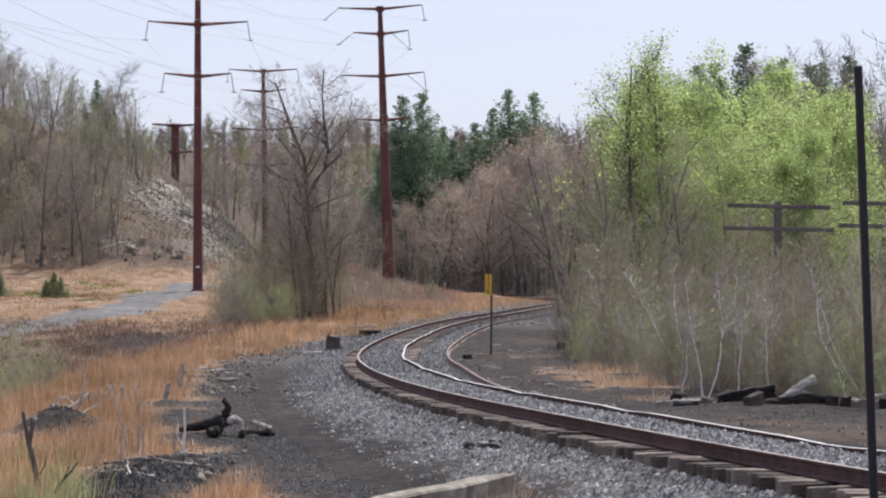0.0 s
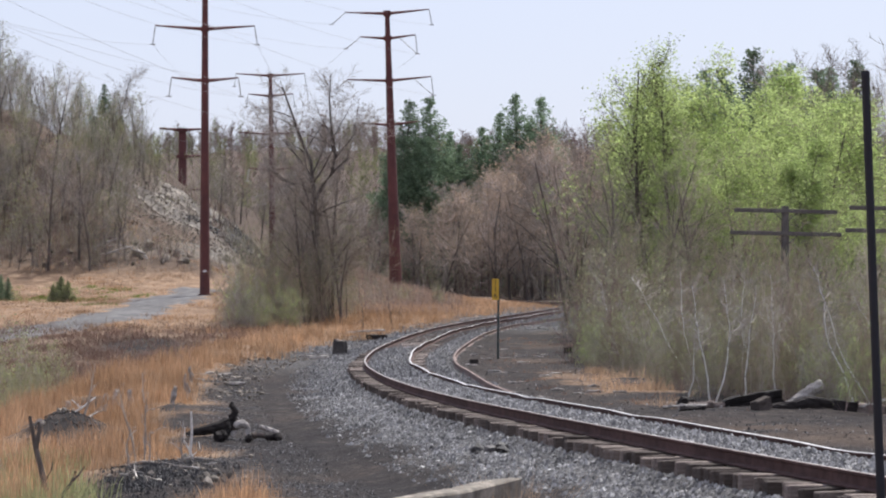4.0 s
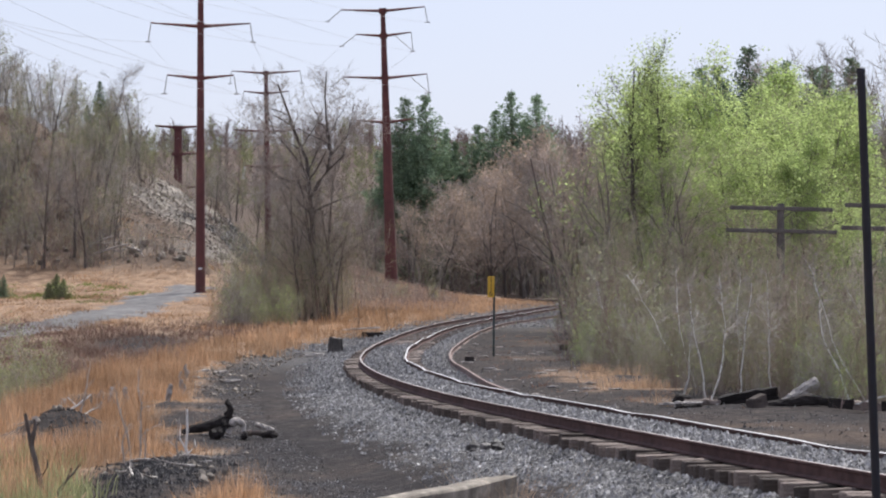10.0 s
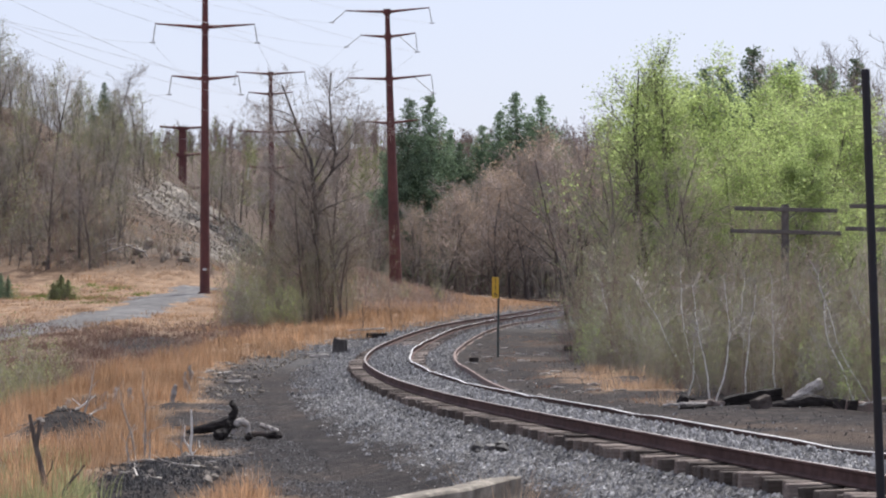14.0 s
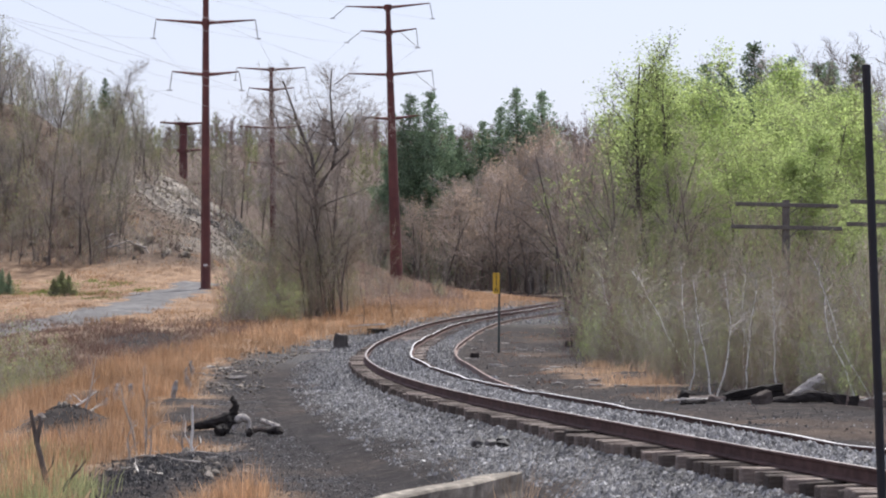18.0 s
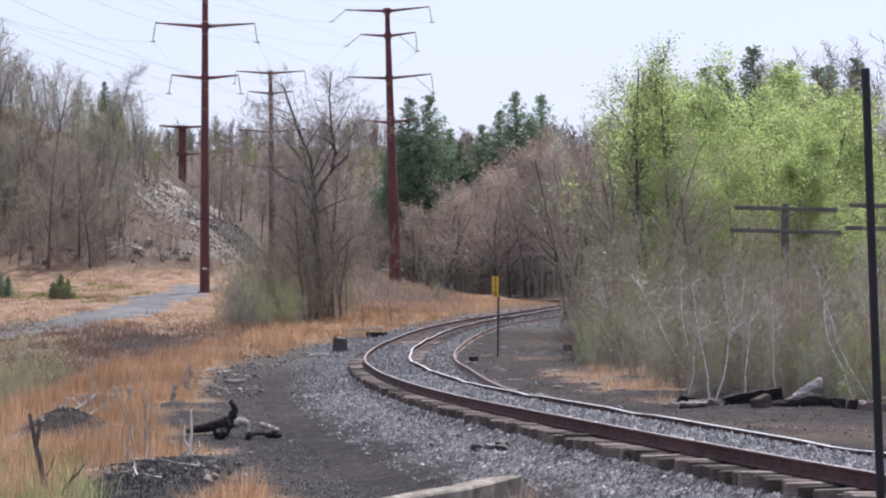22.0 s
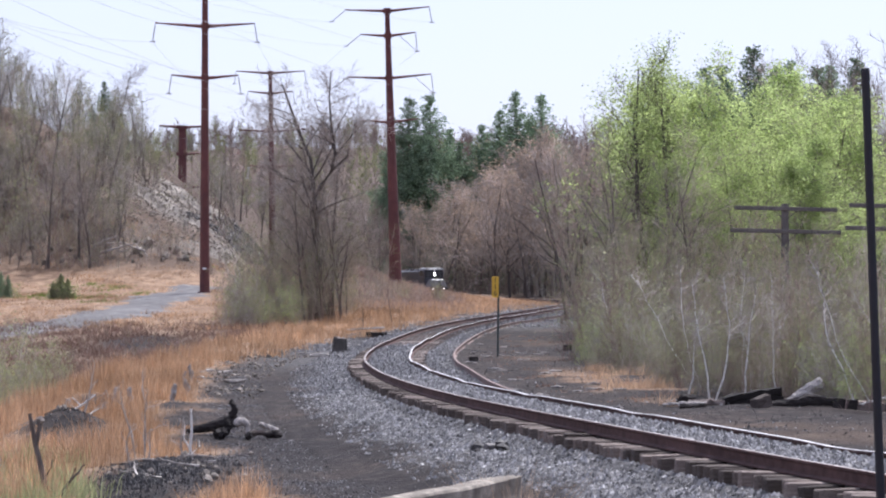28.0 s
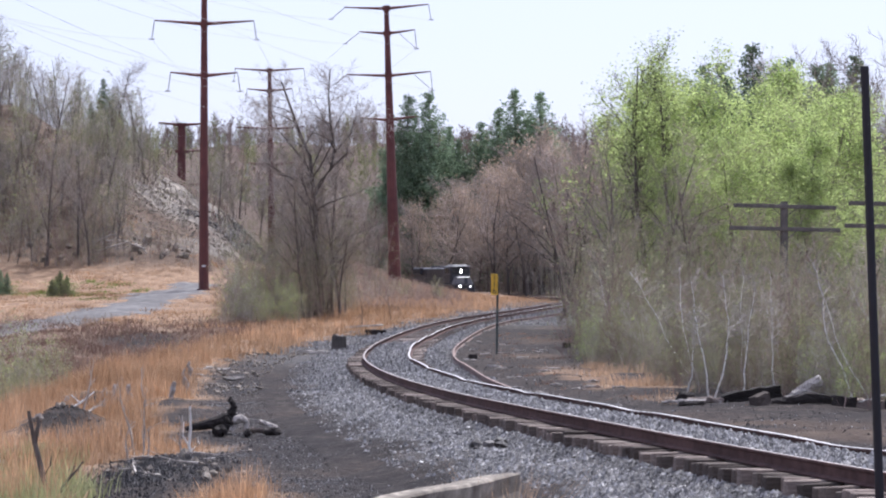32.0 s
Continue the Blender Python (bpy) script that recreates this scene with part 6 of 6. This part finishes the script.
# ---- locomotive ----
def locomotive():
    t = thing("diesel_locomotive", "black diesel freight locomotive with lit headlights", "locomotive")
    L = 20.0   # nose towards -y, origin on the rails under its front

    def put(name, bm, mat, label="", parent=None):
        return part(name, bm, mat, parent or t, label)

    put("underframe", box(bmesh.new(), (2.9, L - 1.0, 0.32), (0, L / 2, 1.45), bevel=0.03), M_LOCO)
    put("deck", box(bmesh.new(), (3.05, L - 0.4, 0.06), (0, L / 2, 1.65)), M_LOCOSTRIPE, "grey walkway deck")
    bm = bmesh.new()
    box(bm, (1.9, 11.0, 2.35), (0, 10.8, 2.83), bevel=0.12)
    put("hood", bm, M_LOCO)
    put("hood_roof", box(bmesh.new(), (1.7, 11.0, 0.1), (0, 10.8, 4.03), bevel=0.04), M_LOCOROOF, "pale grey hood roof, sheen in its colour")
    put("radiator", box(bmesh.new(), (2.9, 3.4, 1.0), (0, 17.6, 3.6), bevel=0.15), M_LOCO)
    put("radiator_hood", box(bmesh.new(), (1.9, 3.6, 2.2), (0, 17.7, 2.75), bevel=0.05), M_LOCO)
    put("radiator_roof", box(bmesh.new(), (2.7, 3.3, 0.08), (0, 17.6, 4.13)), M_LOCOROOF, "pale grey radiator roof, sheen in its colour")
    for y in (9.0, 11.0, 13.5):
        put("exhaust_housing", box(bmesh.new(), (1.0, 0.8, 0.3), (0, y, 4.2), bevel=0.04), M_LOCO)
    cab = bmesh.new()
    box(cab, (3.0, 2.9, 2.6), (0, 3.7, 2.95), bevel=0.2)
    cab = put("cab", cab, M_LOCO)
    bm = bmesh.new()
    box(bm, (2.9, 3.0, 0.16), (0, 3.65, 4.26), bevel=0.07)
    box(bm, (2.0, 2.9, 0.2), (0, 3.7, 4.38), bevel=0.09)
    put("roof", bm, M_LOCOROOF, "pale grey cab roof, sheen in its colour", cab)
    for s in (-1, 1):
        put("windshield", box(bmesh.new(), (1.05, 0.03, 0.95), (s * 0.78, 2.235, 3.62), bevel=0.01), M_LOCOGLASS, "dark cab windshield", cab)
        put("side_window", box(bmesh.new(), (0.03, 1.5, 0.75), (s * 1.505, 3.9, 3.65), bevel=0.01), M_LOCOGLASS, "dark side window", cab)
        put("number_board", box(bmesh.new(), (0.5, 0.04, 0.2), (s * 1.1, 2.22, 4.3)), M_GLASSINS, "pale number board", cab)
        put("stripe", box(bmesh.new(), (0.012, 2.8, 0.12), (s * 1.508, 3.7, 3.12)), M_LOCOSTRIPE, "silver-grey band", cab)
    bm = bmesh.new()
    box(bm, (2.9, 1.7, 1.15), (0, 1.5, 2.2), bevel=0.14, taper=0.7)
    nose = put("nose", bm, M_LOCONOSE, "pale grey tapering locomotive nose")
    put("nose_door", box(bmesh.new(), (0.5, 0.04, 0.85), (0.3, 0.76, 2.2), (-11, 0, 0)), M_LOCO, "black nose door", nose)
    head = put("headlight", box(bmesh.new(), (0.3, 0.14, 0.62), (0, 2.18, 3.55), bevel=0.05), M_STEELDARK, "twin headlight housing")
    for s in (-1, 1):
        put("lens", rod(bmesh.new(), (0, 2.12, 3.55 + s * 0.15), (0, 2.05, 3.55 + s * 0.15), 0.09, 0.09, 12), M_LAMP, "lit white headlight", head)
        put("ditch_light", rod(bmesh.new(), (s * 0.78, 0.32, 1.38), (s * 0.78, 0.2, 1.38), 0.085 - 0.03 * s, 0.085 - 0.03 * s, 12), M_LAMP, "lit white ditch light")
        put("handrail", rod(bmesh.new(), (s * 1.45, 5.2, 2.6), (s * 1.45, L - 0.7, 2.6), 0.025, 0.025, 6), M_LOCOSTRIPE)
        for k in range(9):
            put("stanchion", rod(bmesh.new(), (s * 1.45, 5.2 + k * 1.75, 1.66), (s * 1.45, 5.2 + k * 1.75, 2.6), 0.02, 0.02, 6), M_LOCOSTRIPE)
        put("step", box(bmesh.new(), (0.5, 0.6, 1.0), (s * 1.25, 0.75, 1.05), bevel=0.02), M_LOCO)
        put("front_rail", rod(bmesh.new(), (s * 1.3, 0.35, 1.66), (s * 1.3, 0.35, 2.6), 0.02, 0.02, 6), M_LOCOSTRIPE)
        for k in range(6):
            put("hood_door", box(bmesh.new(), (0.03, 1.5, 1.6), (s * 0.96, 6.4 + k * 1.75, 2.65), bevel=0.008), M_LOCO)
        for k in range(3):
            put("radiator_grille", box(bmesh.new(), (0.03, 0.95, 0.7), (s * 1.46, 16.5 + k * 1.1, 3.6)), M_STEELDARK)
    put("pilot", box(bmesh.new(), (2.9, 0.2, 0.9), (0, 0.45, 0.95), bevel=0.03), M_LOCO)
    bm = bmesh.new()
    box(bm, (2.9, 0.08, 0.55), (0, 0.28, 0.42), (18, 0, 0))
    put("plow", bm, M_LOCO)
    put("coupler", box(bmesh.new(), (0.32, 0.7, 0.3), (0, 0.05, 0.88), bevel=0.05), M_STEELDARK)
    put("fuel_tank", box(bmesh.new(), (2.6, 5.2, 0.95), (0, 10.0, 0.85), bevel=0.15), M_LOCO)
    wheels = []
    for c in (3.9, 16.1):
        truck = put("truck", box(bmesh.new(), (2.5, 4.4, 0.32), (0, c, 0.78), bevel=0.05), M_STEELDARK, "dark greasy wheel truck")
        for k in (-1.75, 0, 1.75):
            bm = bmesh.new()
            for s in (-1, 1):
                rod(bm, (s * 0.70, 0, 0), (s * 0.83, 0, 0), 0.53, 0.53, 20)
            rod(bm, (-0.7, 0, 0), (0.7, 0, 0), 0.1, 0.1, 8)
            w = put("wheelset", bm, M_STEELDARK, "", truck)
            wheels.append((w, c + k))
    return t, wheels


LOCO, WHEELS = locomotive()

# ---- railway track ----
TRACK = thing("railway_track", "curving single railway track with rusty rails on weathered ties", "railway track", kind="structure")
PROFILE = [(-0.07, 0.0), (0.07, 0.0), (0.07, 0.014), (0.012, 0.04), (0.01, 0.135), (0.036, 0.15), (0.036, 0.178), (0.028, 0.183), (-0.028, 0.183), (-0.036, 0.178), (-0.036, 0.15), (-0.01, 0.135), (-0.012, 0.04), (-0.07, 0.014)]


def sweep_rail(name, ys, across, dz, parent, side_mat, top_mat, lift=None, label="", bright=(7, 8)):
    px, py = rail_point(ys, across(ys))
    pz = BASE(ys) + dz if lift is None else lift(px, py)
    px = np.asarray(px)
    tx, ty = np.gradient(px), np.gradient(py)
    n = np.stack([ty, -tx], -1) / np.hypot(tx, ty)[:, None]
    prof = np.array(PROFILE)
    v = np.stack([px[:, None] + n[:, :1] * prof[:, 0], py[:, None] + n[:, 1:] * prof[:, 0], pz[:, None] + prof[:, 1]], -1)
    if hasattr(dz, "shape"):
        v[..., 2] = pz[:, None] + prof[:, 1]
    m, q = len(ys), len(prof)
    k, j = np.arange(m - 1)[:, None] * q, np.arange(q)[None]
    f = np.stack([k + j, k + (j + 1) % q, k + q + (j + 1) % q, k + q + j], -1).reshape(-1, 4)
    me = raw(name, v, f, side_mat)
    me.materials.append(top_mat)
    me.polygons.foreach_set("material_index", np.tile(np.isin(np.arange(q), bright).astype(np.int32), m - 1))
    me.update()
    return part(name, me, None, parent, label)


def low_joints(ys):
    return -0.028 * np.maximum(0, np.sin(ys * 0.62 + 0.4)) ** 4 - 0.012 * np.sin(ys * 0.23)


YS = np.concatenate([np.arange(5, 120, 0.5), np.arange(120, 560, 2.0)])
sweep_rail("rail", YS, lambda y: 0 * y, 0.012 + 0 * YS, TRACK, M_RAIL, M_RAIL_DULL, label="rust-brown rail with a dull worn head", bright=(7,))
sweep_rail("rail", YS, lambda y: GAUGE + 0.02 * np.sin(y * 0.5), 0.012 + low_joints(YS), TRACK, M_RAIL, M_RAIL_TOP, label="slightly wavy rail with a bright worn head", bright=(7, 8))
LOOSE = thing("loose_rail", "old replaced rail lying loose on the coal dirt", "rail")
YL = np.arange(58, 190, 0.7)
sweep_rail("rail", YL, lambda y: GAUGE + 0.3 + 1.25 * step(50, 82, y) + 0.5 * step(150, 178, y), 0, LOOSE, M_OLD_RAIL, M_OLD_RAIL, lift=lambda x, y: np.convolve(np.pad(land(x, y), 6, mode="edge"), np.ones(13) / 13, "valid") + 0.01)


def tie_mesh(seed):
    bm = bmesh.new()
    box(bm, (2.46, 0.185, 0.2), (0, 0, -0.1), bevel=0.012)
    bmesh.ops.subdivide_edges(bm, edges=[e for e in bm.edges if e.calc_length() > 2], cuts=2)
    roughen(bm, 0.03, 3.0, seed)
    me = bpy.data.meshes.new("tie")
    bm.to_mesh(me)
    bm.free()
    me.materials.append(M_TIE)
    return me


TIES = [tie_mesh(s) for s in range(9)]
TR = random.Random(3)


def lay_ties():
    y, k, rest = 8.0, 0, []
    while y < 560:
        a = float(heading(y))
        x, yy = rail_point(y, GAUGE / 2 + TR.uniform(-0.09, 0.09))
        m = pose(float(x), float(yy), float(BASE(y)) + 0.006 + TR.uniform(-0.02, 0.0), 0, TR.uniform(-0.7, 0.7), -math.degrees(a) + TR.uniform(-1.6, 1.6))
        if 22 < y and k < 300:
            ob = part("tie", TR.choice(TIES), None, TRACK)
            ob.matrix_basis = m
            k += 1
        else:
            rest.append(np.array([m @ Vector((1.23 * a, 0.092 * b, c)) for a in (-1, 1) for b in (-1, 1) for c in (0, -0.2)]))
        y += 0.31 * math.cos(a) * TR.uniform(0.9, 1.1)
    polys = np.array([[0, 2, 6, 4], [0, 1, 3, 2], [4, 6, 7, 5], [0, 4, 5, 1], [2, 3, 7, 6]])
    me = bpy.data.meshes.new("far_ties")
    me.from_pydata(np.concatenate(rest), [], np.concatenate([polys + 8 * q for q in range(len(rest))]))
    me.materials.append(M_FAR_TIE)
    tagged(part("far_ties", me, None, TRACK), kind="stuff")


lay_ties()


# ---- what moves ----
SPEED = 2.95


def motions():
    """The locomotive comes round the far bend at a walking-pace crawl."""
    rows, turns = [], []
    y_end = 369.2
    ys = np.arange(y_end, 520, 0.5)
    run = np.concatenate([[0], np.cumsum(np.hypot(np.diff(OUTER(ys)), 0.5))])
    for k in range(65):
        t = k * 0.5
        y = float(np.interp((32 - t) * SPEED, run, ys))
        x, yy = rail_point(y, GAUGE / 2)
        xb, yb = rail_point(y + 15, GAUGE / 2)
        rows.append((t, pose(float(x), float(yy), float(BASE(y)) + 0.195, 0, 0, -math.degrees(math.atan2(float(xb - x), float(yb - yy))))))
    walk(LOCO, rows)
    for w, along in WHEELS:
        walk(w, [(k * 0.25, pose(0, along, 0.53, math.degrees(SPEED * k * 0.25 / 0.53), 0, 0)) for k in range(129)])


motions()
